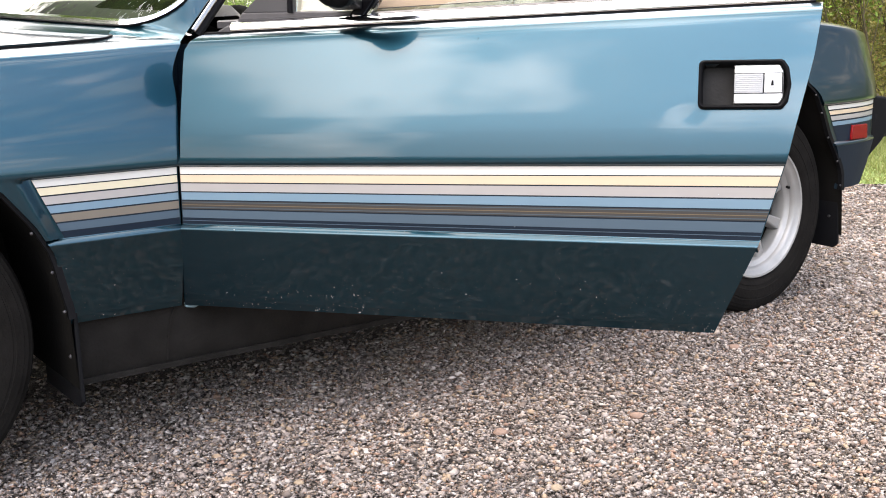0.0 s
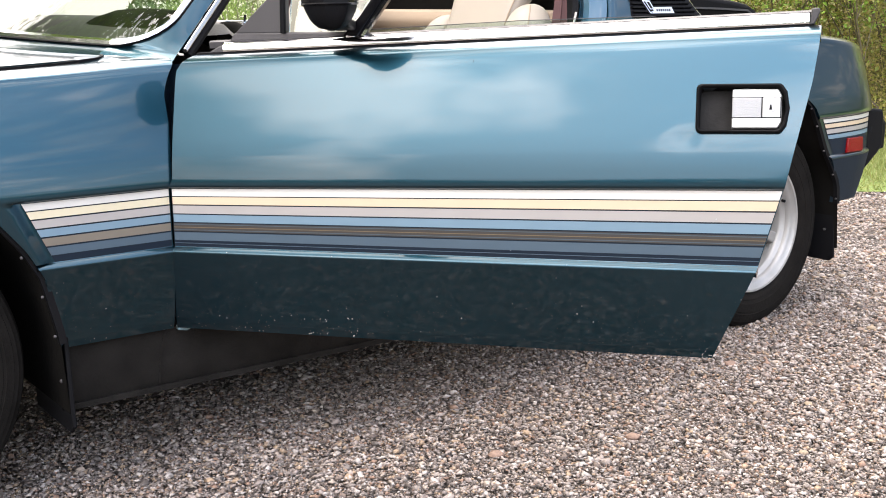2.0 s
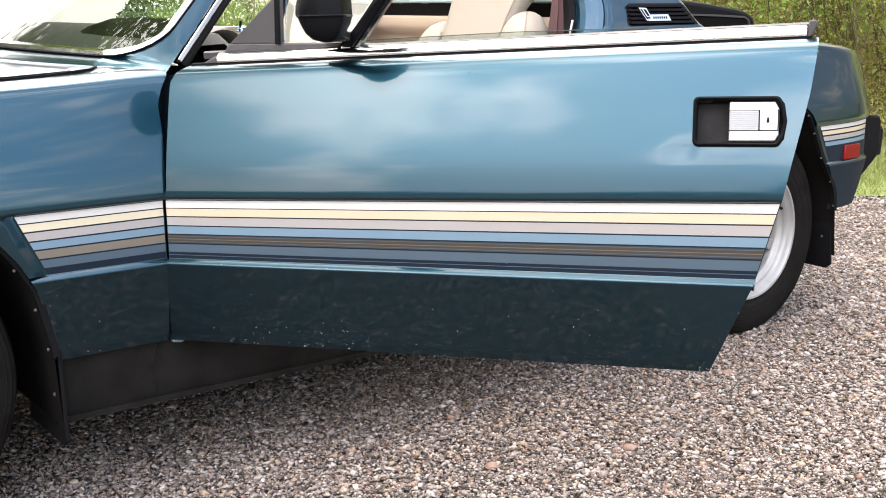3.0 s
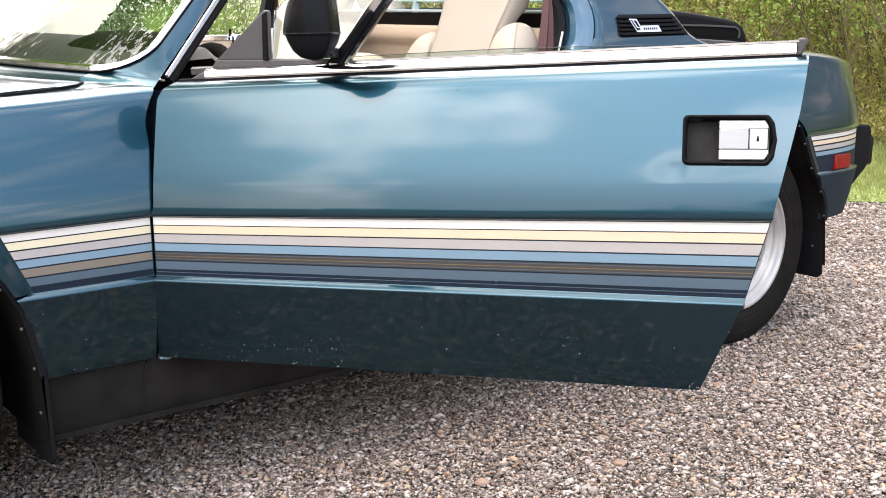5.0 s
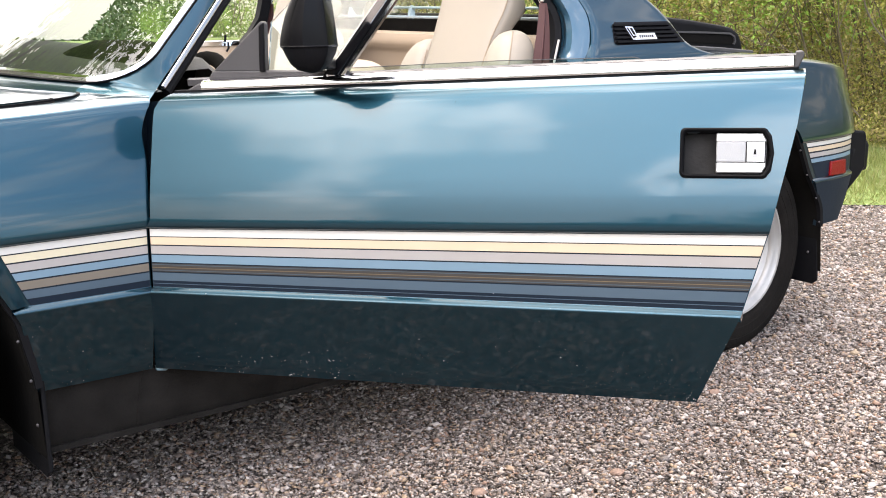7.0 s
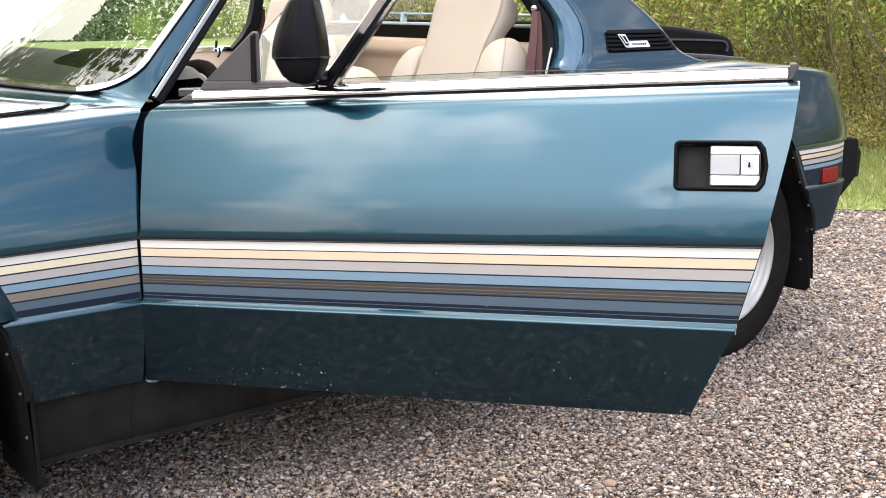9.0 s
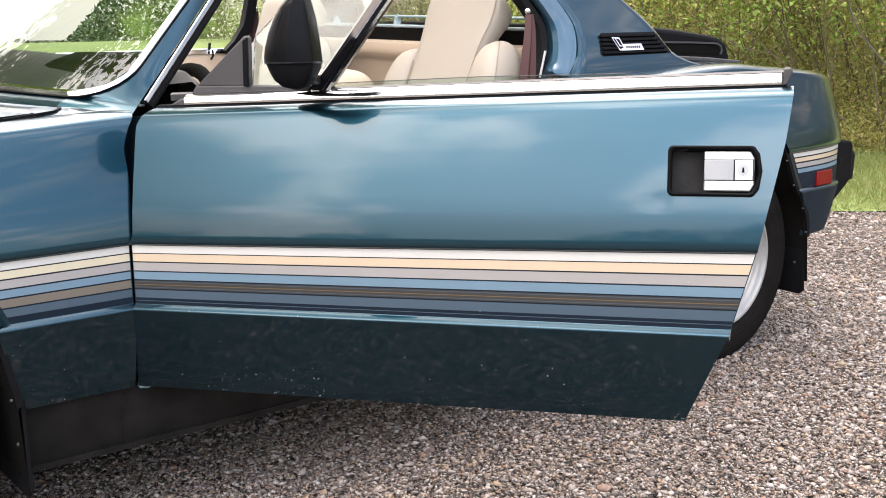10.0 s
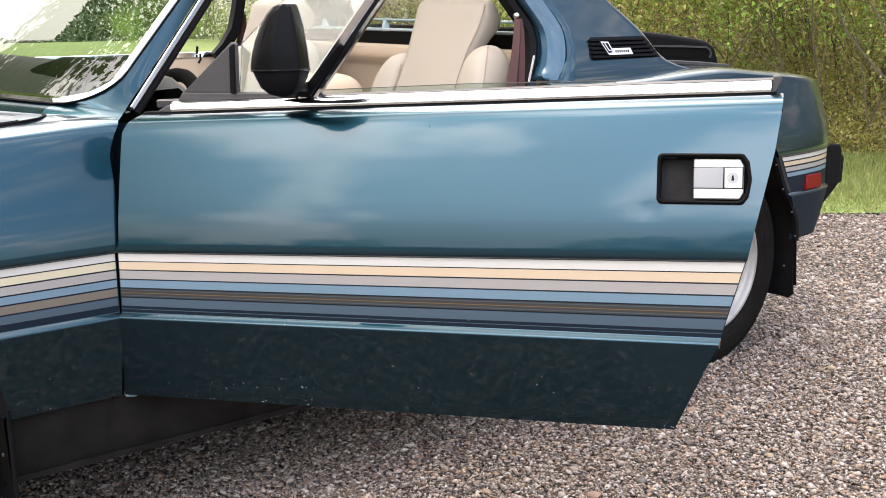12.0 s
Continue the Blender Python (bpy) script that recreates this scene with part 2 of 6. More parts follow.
STONE = island_mat("mixed_gravel_stone", [(0.085, 0.070, 0.063), (0.207, 0.174, 0.157), (0.325, 0.277, 0.251), (0.135, 0.106, 0.092), (0.385, 0.345, 0.318), (0.185, 0.141, 0.119), (0.297, 0.249, 0.224), (0.252, 0.162, 0.121), (0.420, 0.372, 0.345), (0.132, 0.113, 0.104), (0.263, 0.217, 0.197), (0.308, 0.224, 0.157), (0.230, 0.195, 0.177), (0.358, 0.295, 0.249)], 0.7, 0.35, 400, steps=True)
LEAF = island_mat("spring_leaves", [(0.30, 0.31, 0.085), (0.50, 0.45, 0.16), (0.19, 0.18, 0.07), (0.42, 0.40, 0.12), (0.56, 0.44, 0.24), (0.36, 0.38, 0.10), (0.27, 0.22, 0.12), (0.60, 0.53, 0.22)], 0.6, trans=0.5, steps=True)
LEAF_FRESH = island_mat("fresh_green_leaves", [(0.185, 0.297, 0.054), (0.246, 0.402, 0.069), (0.293, 0.431, 0.092), (0.216, 0.327, 0.062), (0.323, 0.342, 0.123)], 0.6, trans=0.4)
BARK = mat("grey_brown_bark", (0.12, 0.095, 0.068), 0.9, 0, 0, 0.8, 60, 0.3, 10)
WOODS = island_mat("distant_woods", [(0.05, 0.085, 0.035), (0.07, 0.11, 0.045), (0.06, 0.085, 0.04), (0.09, 0.11, 0.05)], 0.8)
GRASS = island_mat("grass_blades", [(0.156, 0.192, 0.054), (0.216, 0.252, 0.078), (0.276, 0.288, 0.108), (0.180, 0.216, 0.060), (0.336, 0.312, 0.156)], 0.6, trans=0.4)


def ground_mat(name, cols, scale, bump):
    """Loose small-grained ground: cell colours with relief between the grains."""
    m = bpy.data.materials.new(name)
    m.use_nodes = True
    nt = m.node_tree
    b = nt.nodes["Principled BSDF"]
    b.inputs["Roughness"].default_value = 0.9
    co = nt.nodes.new("ShaderNodeTexCoord")
    v = nt.nodes.new("ShaderNodeTexVoronoi")
    v.inputs["Scale"].default_value = scale
    r = nt.nodes.new("ShaderNodeValToRGB")
    el = r.color_ramp.elements
    while len(el) < len(cols):
        el.new(0.5)
    for i, c in enumerate(cols):
        el[i].position, el[i].color = i / (len(cols) - 1), (*c, 1)
    bw = nt.nodes.new("ShaderNodeSeparateColor")
    n = nt.nodes.new("ShaderNodeTexNoise")
    n.inputs["Scale"].default_value, n.inputs["Detail"].default_value = 1.3, 6
    mp = nt.nodes.new("ShaderNodeMapRange")
    mp.inputs[3].default_value, mp.inputs[4].default_value = 0.75, 1.2
    mx = nt.nodes.new("ShaderNodeVectorMath")
    mx.operation = "SCALE"
    bp = nt.nodes.new("ShaderNodeBump")
    bp.invert = True
    bp.inputs["Strength"].default_value, bp.inputs["Distance"].default_value = 0.9, bump
    for a, c in ((co.outputs["Object"], v.inputs["Vector"]), (co.outputs["Object"], n.inputs["Vector"]), (v.outputs["Color"], bw.inputs[0]), (bw.outputs[0], r.inputs[0]), (r.outputs[0], mx.inputs[0]), (n.outputs[0], mp.inputs[0]), (mp.outputs[0], mx.inputs["Scale"]), (mx.outputs[0], b.inputs["Base Color"]), (v.outputs["Distance"], bp.inputs["Height"]), (bp.outputs[0], b.inputs["Normal"])):
        nt.links.new(a, c)
    return m


GRAVELBED = ground_mat("gravel_bed", [(0.042, 0.034, 0.030), (0.127, 0.107, 0.096), (0.074, 0.060, 0.051), (0.16, 0.138, 0.124), (0.1, 0.073, 0.058)], 200, 0.006)
BANKSOIL = ground_mat("leaf_litter", [(0.17, 0.155, 0.07), (0.28, 0.25, 0.11), (0.22, 0.23, 0.08), (0.33, 0.28, 0.15)], 22, 0.03)
LAWNBED = ground_mat("lawn_soil", [(0.11, 0.16, 0.035), (0.16, 0.22, 0.055), (0.13, 0.19, 0.045), (0.19, 0.22, 0.07)], 60, 0.01)


# ---- mesh helpers ----
def link(name, me, material, parent=None, label=""):
    ob = new(name, me)
    if material:
        me.materials.clear()
        me.materials.append(material)
    if parent:
        ob.parent = parent
        ob.matrix_parent_inverse = parent.matrix_world.inverted()
    if label:
        tagged(ob, label)
    return ob


def part(name, bm, material, parent=None, label="", smooth=True, angle=38):
    """Links a bmesh as one mesh object under a thing or a part."""
    bmesh.ops.recalc_face_normals(bm, faces=bm.faces)
    me = bpy.data.meshes.new(name)
    bm.to_mesh(me)
    bm.free()
    if smooth:
        me.polygons.foreach_set("use_smooth", [True] * len(me.polygons))
        me.set_sharp_from_angle(angle=radians(angle))
    return link(name, me, material, parent, label)


def grid(bm, rows, closed=False):
    """Quads between rows of points (all rows equally long)."""
    vs = [[bm.verts.new(p) for p in r] for r in rows]
    for a, b in zip(vs, vs[1:]):
        n = len(a)
        for i in range(n if closed else n - 1):
            q = [a[i], a[(i + 1) % n], b[(i + 1) % n], b[i]]
            try:
                bm.faces.new(q)
            except ValueError:
                pass
    return vs


def thicken(ob, d, offset=-1.0):
    """Gives a sheet a back face and a rim; offset -1 grows inwards, 0 both ways."""
    me = ob.data
    bm = bmesh.new()
    bm.from_mesh(me)
    bm.normal_update()
    faces, rims = list(bm.faces), [e.link_loops[0] for e in bm.edges if e.is_boundary]
    rims = [(l.vert, l.link_loop_next.vert) for l in rims]
    front, nrm = list(bm.verts), [v.normal.copy() for v in bm.verts]
    back = {}
    for v, n in zip(front, nrm):
        back[v] = bm.verts.new(v.co + n * d * (offset - 1) / 2)
        v.co += n * d * (offset + 1) / 2
    for f in faces:
        bm.faces.new([back[v] for v in f.verts][::-1])
    for a, b in rims:
        bm.faces.new([b, a, back[a], back[b]])
    bm.to_mesh(me)
    bm.free()
    me.polygons.foreach_set("use_smooth", [True] * len(me.polygons))
    me.set_sharp_from_angle(angle=radians(40))
    return ob


def bevel(ob, w, seg=2):
    m = ob.modifiers.new("edge", "BEVEL")
    m.width, m.segments, m.limit_method, m.angle_limit = w, seg, "ANGLE", radians(35)
    return ob


def prism(bm, poly, depth, m=Matrix.Identity(4)):
    """Polygon in the local xy plane, pushed out along local z by depth."""
    a = [bm.verts.new(m @ Vector((x, y, 0))) for x, y in poly]
    b = [bm.verts.new(m @ Vector((x, y, depth))) for x, y in poly]
    bm.faces.new(a[::-1])
    bm.faces.new(b)
    n = len(poly)
    for i in range(n):
        bm.faces.new([a[i], a[(i + 1) % n], b[(i + 1) % n], b[i]])


def box(bm, lo, hi, m=Matrix.Identity(4)):
    prism(bm, [(lo[0], lo[1]), (hi[0], lo[1]), (hi[0], hi[1]), (lo[0], hi[1])], hi[2] - lo[2], m @ Matrix.Translation((0, 0, lo[2])))


def sweep(bm, pts, section, up=(0, 0, 1), closed=False, cap=True):
    """A section of (side, up) offsets carried along a line of points."""
    pts = [Vector(p) for p in pts]
    n = len(pts)
    rows = []
    for i, p in enumerate(pts):
        a = pts[(i - 1) % n] if (closed or i) else p
        b = pts[(i + 1) % n] if (closed or i < n - 1) else p
        t = (b - a).normalized()
        s = t.cross(Vector(up))
        s = s.normalized() if s.length > 1e-6 else Vector((1, 0, 0))
        u = s.cross(t).normalized()
        rows.append([p + s * c[0] + u * c[1] for c in section])
    if closed:
        rows.append(rows[0])
    vs = grid(bm, rows, True)
    if cap and not closed:
        bm.faces.new(vs[0][::-1])
        bm.faces.new(vs[-1])
    if closed:
        bmesh.ops.remove_doubles(bm, verts=bm.verts, dist=1e-6)


def circle(r, n=10, sq=1.0):
    return [(r * math.cos(2 * math.pi * i / n), r * sq * math.sin(2 * math.pi * i / n)) for i in range(n)]


def rect(w, h):
    return [(-w / 2, -h / 2), (w / 2, -h / 2), (w / 2, h / 2), (-w / 2, h / 2)]


def lathe(bm, prof, n=48, m=Matrix.Identity(4)):
    """Profile of (radius, along) spun about the local y axis."""
    rows = [[m @ Vector((r * math.cos(2 * math.pi * i / n), y, r * math.sin(2 * math.pi * i / n))) for i in range(n)] for r, y in prof]
    grid(bm, rows, True)


def interp(table, v):
    if v <= table[0][0]:
        return table[0][1]
    for (a, fa), (b, fb) in zip(table, table[1:]):
        if v <= b:
            return fa + (fb - fa) * (v - a) / (b - a)
    return table[-1][1]


def smooth_interp(table, v):
    """Catmull-Rom through a table, for lines that bend gently."""
    if v <= table[0][0]:
        return table[0][1]
    if v >= table[-1][0]:
        return table[-1][1]
    for i in range(len(table) - 1):
        if v <= table[i + 1][0]:
            (x0, y0), (x1, y1) = table[i], table[i + 1]
            xm, ym = table[max(i - 1, 0)]
            xp, yp = table[min(i + 2, len(table) - 1)]
            h = x1 - x0
            d0 = (y1 - ym) / (x1 - xm) * h
            d1 = (yp - y0) / (xp - x0) * h
            u = (v - x0) / h
            return (2 * u**3 - 3 * u * u + 1) * y0 + (u**3 - 2 * u * u + u) * d0 + (-2 * u**3 + 3 * u * u) * y1 + (u**3 - u * u) * d1


def leaves(name, centres, sizes, material, rng, flat=0.6, parent=None, aspect=1.7):
    """Many small folded leaves in one mesh: two triangles each side of a mid rib."""
    n = len(centres)
    d = rng.normal(size=(n, 3))
    d /= np.linalg.norm(d, axis=1)[:, None]
    e = rng.normal(size=(n, 3))
    e[:, 2] *= flat
    e -= (e * d).sum(1)[:, None] * d
    e /= np.linalg.norm(e, axis=1)[:, None]
    f = np.cross(d, e)
    s = np.asarray(sizes)[:, None]
    a = centres - d * s * 0.5 * aspect
    c = centres + d * s * 0.5 * aspect
    b1 = centres + e * s * 0.42 + f * s * 0.12
    b2 = centres - e * s * 0.42 + f * s * 0.12
    co = np.stack([a, b1, c, b2], 1).reshape(-1, 3)
    return raw(name, co, np.arange(4 * n).reshape(n, 4)[:, [0, 1, 2, 0, 2, 3]].reshape(-1, 3), material, parent)


def raw(name, co, tris, material, parent=None, smooth=False):
    me = bpy.data.meshes.new(name)
    me.vertices.add(len(co))
    me.vertices.foreach_set("co", np.ascontiguousarray(co, dtype=np.float32).ravel())
    me.loops.add(tris.size)
    me.loops.foreach_set("vertex_index", np.ascontiguousarray(tris, dtype=np.int32).ravel())
    me.polygons.add(len(tris))
    me.polygons.foreach_set("loop_start", np.arange(0, tris.size, 3, dtype=np.int32))
    me.update(calc_edges=True)
    me.validate()
    if smooth:
        me.polygons.foreach_set("use_smooth", [True] * len(me.polygons))
    return link(name, me, material, parent)


# ---- ground ----
EDGE_A, EDGE_D = Vector((4.66, 0.40)), Vector((-0.60, 0.80)).normalized()   # where the gravel meets the grass
EDGE_N = Vector((EDGE_D.y, -EDGE_D.x))                                          # towards the lawn
if EDGE_N.x + EDGE_N.y < 0:
    EDGE_N = -EDGE_N


def beyond(x, y):
    """Metres past the gravel's edge, onto the lawn."""
    s = (Vector((x, y)) - EDGE_A)
    return s.dot(EDGE_N) + 0.05 * math.sin(3.1 * s.dot(EDGE_D)) + 0.03 * math.sin(8.3 * s.dot(EDGE_D) + 1)


bm = bmesh.new()
xs = sorted({-400, -150, -60, -25, -12, *[round(-8 + 0.5 * i, 2) for i in range(41)], 16, 25, 60, 150, 400})
rows = []
for yv in xs:
    rows.append([(x, yv, -0.012 + (0.012 * noise.noise((x * 0.8, yv * 0.8, 0)) if abs(x) < 13 and abs(yv) < 13 else 0)) for x in xs])
grid(bm, rows)
ground = tagged(part("ground", bm, GRAVELBED), "grey-brown loose gravel drive of small mixed stones", "gravel", kind="structure")

bm = bmesh.new()
rows = []
for s in [-300, -100, -40, -15, *[-8 + 0.4 * i for i in range(71)], 30, 60, 120, 300]:
    p = EDGE_A + EDGE_D * s
    row = []
    for d in (0.0, 0.06, 0.2, 0.5, 1.0, 1.6, 2.4, 4, 7, 12, 25, 60, 200):
        q = p + EDGE_N * (d - (0.05 * math.sin(3.1 * s) + 0.03 * math.sin(8.3 * s + 1)))
        row.append((q.x, q.y, 0.004 + min(d, 0.2) * 0.08 + 0.02 * noise.noise((q.x, q.y, 3)) * min(d, 1)))
    rows.append(row)
grid(bm, rows)
lawn = tagged(part("lawn", bm, LAWNBED), "short green spring lawn beside the gravel", "lawn", kind="structure")

# ---- the car ----
ROLL = 0.03          # the body leans a little towards its open door
car = new("sports_car")
car.location = (1.1, 0, 0)
bpy.context.view_layer.update()
tagged(car, "teal-blue two-seat targa sports car, striped sides, driver's door open", "car")


def W3(x, y, z):
    return Vector((x, y, z + ROLL * (y + 0.785)))


OFFS = [(0.175, -0.06), (0.284, -0.030), (0.286, -0.022), (0.30, -0.017), (0.432, 0.010), (0.4355, 0.0086), (0.4395, 0.0012), (0.441, 0.0), (0.5435, 0.0), (0.5455, 0.008), (0.549, 0.0108), (0.556, 0.0108), (0.60, 0.004), (0.65, -0.008), (0.70, -0.0215), (0.74, -0.0335), (0.7535, -0.0382), (0.7560, -0.0405), (0.7605, -0.0490), (0.7640, -0.0570), (0.766, -0.069), (0.767, -0.09)]
WIDTH = [(-0.80, 0.68), (-0.5, 0.745), (-0.2, 0.778), (0.1, 0.785), (2.25, 0.785), (2.45, 0.780), (2.62, 0.763), (2.72, 0.732), (2.77, 0.70), (2.80, 0.67)]
TOPLINE = [(-0.80, 0.58), (-0.4, 0.68), (0.0, 0.735), (0.39, 0.757), (0.55, 0.766), (1.45, 0.792), (1.62, 0.776), (1.90, 0.776), (2.22, 0.789), (2.4, 0.776), (2.6, 0.758), (2.76, 0.735), (2.82, 0.715)]
ARCH_F = [(0.17, 0.335), (0.314, 0.328), (0.416, 0.306), (0.467, 0.278), (0.529, 0.229), (0.575, 0.17), (0.605, 0.09), (0.613, 0.04), (0.615, 0.0)]
ARCH_R = [(0.17, 0.335), (0.355, 0.325), (0.41, 0.29), (0.46, 0.252), (0.52, 0.222), (0.579, 0.187), (0.615, 0.13), (0.635, 0.06), (0.64, 0.0)]


def side_point(x, z, sg, extra=0.0):
    """A point of the body's outer skin; the part over the stripes follows the top line."""
    o = smooth_interp(OFFS, z) if 0.56 < z < 0.74 else interp(OFFS, z)
    start = 0.275 + (0.5445 - z) * 0.46                  # the groove runs out in front of the stripes
    if 0.4395 < z < 0.547 and 0 < x < start:
        o += (0.0104 - o) * min(1, (start - x) / 0.022)
    zz = z if z < 0.56 else 0.56 + (z - 0.56) * (smooth_interp(TOPLINE, x) - 0.56) / (0.767 - 0.56)
    return W3(x, sg * (smooth_interp(WIDTH, x) + o + extra), zz)


ZROWS = sorted({*[round(0.286 + 0.012 * i, 4) for i in range(41)], *[z for z, _ in OFFS if z > 0.28], 0.762, 0.765})


def side_rows(sg, xa, xb, zlo, zhi, n=40, zs=ZROWS):
    rows = []
    for z in zs:
        if zlo <= z <= zhi:
            a, b = xa(z), xb(z)
            rows.append([side_point(a + (b - a) * i / n, z, sg) for i in range(n + 1)])
    return rows


def door_end(z):
    return 0.537 + 0.006 + interp([(0.281, 0.927), (0.437, 0.994), (0.559, 1.029), (0.606, 1.039), (0.718, 1.065), (0.795, 1.076)], z)


def fender(sg):
    bm = bmesh.new()
    grid(bm, side_rows(sg, lambda z: interp(ARCH_F, z), lambda z: 0.5362 + 0.011 * max(0, min(1, (z - 0.56) / 0.10)) + 0.035 * max(0, (z - 0.70) / 0.066) ** 1.5, 0.286, 0.767))
    grid(bm, side_rows(sg, lambda z: -0.80 + 0.04 * abs(z - 0.5), lambda z: -interp(ARCH_F, z), 0.20, 0.767, zs=sorted({*ZROWS, 0.2, 0.24, 0.284})))
    bmesh.ops.remove_doubles(bm, verts=bm.verts, dist=0.0004)
    return thicken(part("front_fender", bm, PAINT, car, angle=30), 0.012)


def quarter(sg):
    bm = bmesh.new()
    xr = lambda z: interp([(0.28, 2.66), (0.36, 2.70), (0.54, 2.745), (0.637, 2.79), (0.72, 2.775), (0.767, 2.74)], z)
    low_z = [0.30, 0.33, 0.36, 0.39, 0.415, 0.429]
    vb = bmesh.new()
    grid(vb, side_rows(sg, lambda z: 2.2 + interp(ARCH_R, z), xr, 0.30, 0.43, zs=low_z))
    grid(bm, side_rows(sg, lambda z: 2.2 + interp(ARCH_R, z), xr, 0.426, 0.767))
    # lower strip coloured darker than the body for the shade under the bumper
    thicken(part("rear_valance", vb, SHADE_NAVY, car, "dark navy body panel under the rear corner, toned as shaded"), 0.010)
    grid(bm, side_rows(sg, door_end, lambda z: 2.2 - interp(ARCH_R, z), 0.286, 0.767))
    bmesh.ops.remove_doubles(bm, verts=bm.verts, dist=0.0004)
    return thicken(part("rear_quarter_panel", bm, PAINT, car, angle=30), 0.012)


fenders = {sg: fender(sg) for sg in (-1, 1)}
quarters = {sg: quarter(sg) for sg in (-1, 1)}

# sills under the doors
for sg in (-1, 1):
    bm = bmesh.new()
    xs_s = [0.335 + (1.87 - 0.335) * i / 16 for i in range(17)]
    rows = [[W3(x, sg * y, z) for x in xs_s] for y, z in ((0.69, 0.165), (0.732, 0.172), (0.740, 0.185), (0.744, 0.23), (0.750, 0.272), (0.754, 0.284), (0.745, 0.288), (0.66, 0.292), (0.64, 0.17))]
    grid(bm, rows)
    sill = part("sill", bm, SILL, car, "dusty dark grey textured sill")
    bm = bmesh.new()
    sweep(bm, [W3(x, sg * 0.735, 0.171) for x in xs_s], rect(0.012, 0.01))
    part("sill_seam", bm, SILL, sill)
    bm = bmesh.new()
    sweep(bm, [W3(0.512, sg * 0.7405, 0.182), W3(0.514, sg * 0.7445, 0.225), W3(0.521, sg * 0.7505, 0.268), W3(0.528, sg * 0.755, 0.286)], rect(0.003, 0.003), up=(1, 0, 0))
    part("sill_joint", bm, SILL, sill)
    bm = bmesh.new()
    sweep(bm, [W3(0.546, sg * 0.756, 0.284), W3(0.560, sg * 0.757, 0.281), W3(0.59, sg * 0.752, 0.289)], rect(0.016, 0.008))
    bevel(part("sill_edge", bm, WORNEDGE, sill, "pale worn corner of the door step"), 0.002)

# coloured tape stripes that fill the groove
STRIPES = [(0.5428, 0.5300, WHITE_S, "white"), (0.5285, 0.5155, CREAM_S, "cream"), (0.5135, 0.4995, SILVER_S, "silver grey"), (0.4975, 0.4845, BLUE_S, "light blue"), (0.4825, 0.4685, BROWN_S, "dark brown"), (0.4665, 0.4525, SLATE_S, "slate blue")]


def tape(bm, a, b, fn, z0, z1, n=20):
    rows = []
    for z in (z0, (z0 + z1) / 2, z1):
        xa, xb = a(z), b(z)
        rows.append([fn(xa + (xb - xa) * i / n, z) for i in range(n + 1)])
    grid(bm, rows)


def body_stripes(sg, host, a, b, which):
    bm = bmesh.new()
    tape(bm, a, b, lambda x, z: side_point(x, z, sg, 0.0008), 0.5432, 0.4412)
    part("stripe_backing", bm, NAVY_S, host, "dark navy backing of the stripes")
    for z0, z1, m, word in which:
        bm = bmesh.new()
        tape(bm, a, b, lambda x, z: side_point(x, z, sg, 0.0016), z0, z1)
        part("stripe", bm, m, host, word + " tape stripe")


# copies of the door's cream and brown tape, toned for the fender's light
CREAM_F = mat("fender_lit_cream_tape", (0.55, 0.485, 0.35), 0.45, 0, 0.2, vary=0.05, vscale=20)
BROWN_F = mat("fender_lit_brown_tape", (0.135, 0.115, 0.092), 0.45, 0, 0.2, vary=0.06, vscale=20)
FRONT_STRIPES = [(z0 - 0.0002, z1 + 0.0003, BROWN_F if m is BROWN_S else CREAM_F if m is CREAM_S else m, w) for z0, z1, m, w in STRIPES]
for sg in (-1, 1):
    body_stripes(sg, fenders[sg], lambda z: max(interp(ARCH_F, z) + 0.012, 0.279 + (0.5445 - z) * 0.46), lambda z: 0.5335, FRONT_STRIPES)
    body_stripes(sg, quarters[sg], lambda z: 2.2 + interp(ARCH_R, z) + 0.025, lambda z: 2.728 - (0.5445 - z) * 0.25, [(z0 - 0.001, z1 + 0.0012, m, w) for z0, z1, m, w in STRIPES[:4]])
    # red side marker in its recess behind the wheel
    bm = bmesh.new()
    c = [(2.562, 0.481), (2.658, 0.478), (2.650, 0.438), (2.556, 0.440)]
    pts = [side_point(x, z, sg) for x, z in c]
    nrm = Vector((0, sg, 0))
    a = [bm.verts.new(p - nrm * 0.002) for p in pts]
    b = [bm.verts.new(p + nrm * 0.007) for p in pts]
    bm.faces.new(b)
    for i in range(4):
        bm.faces.new([a[i], a[(i + 1) % 4], b[(i + 1) % 4], b[i]])
    bevel(part("side_marker", bm, REDLENS, quarters[sg], "ribbed red side marker lens"), 0.003)

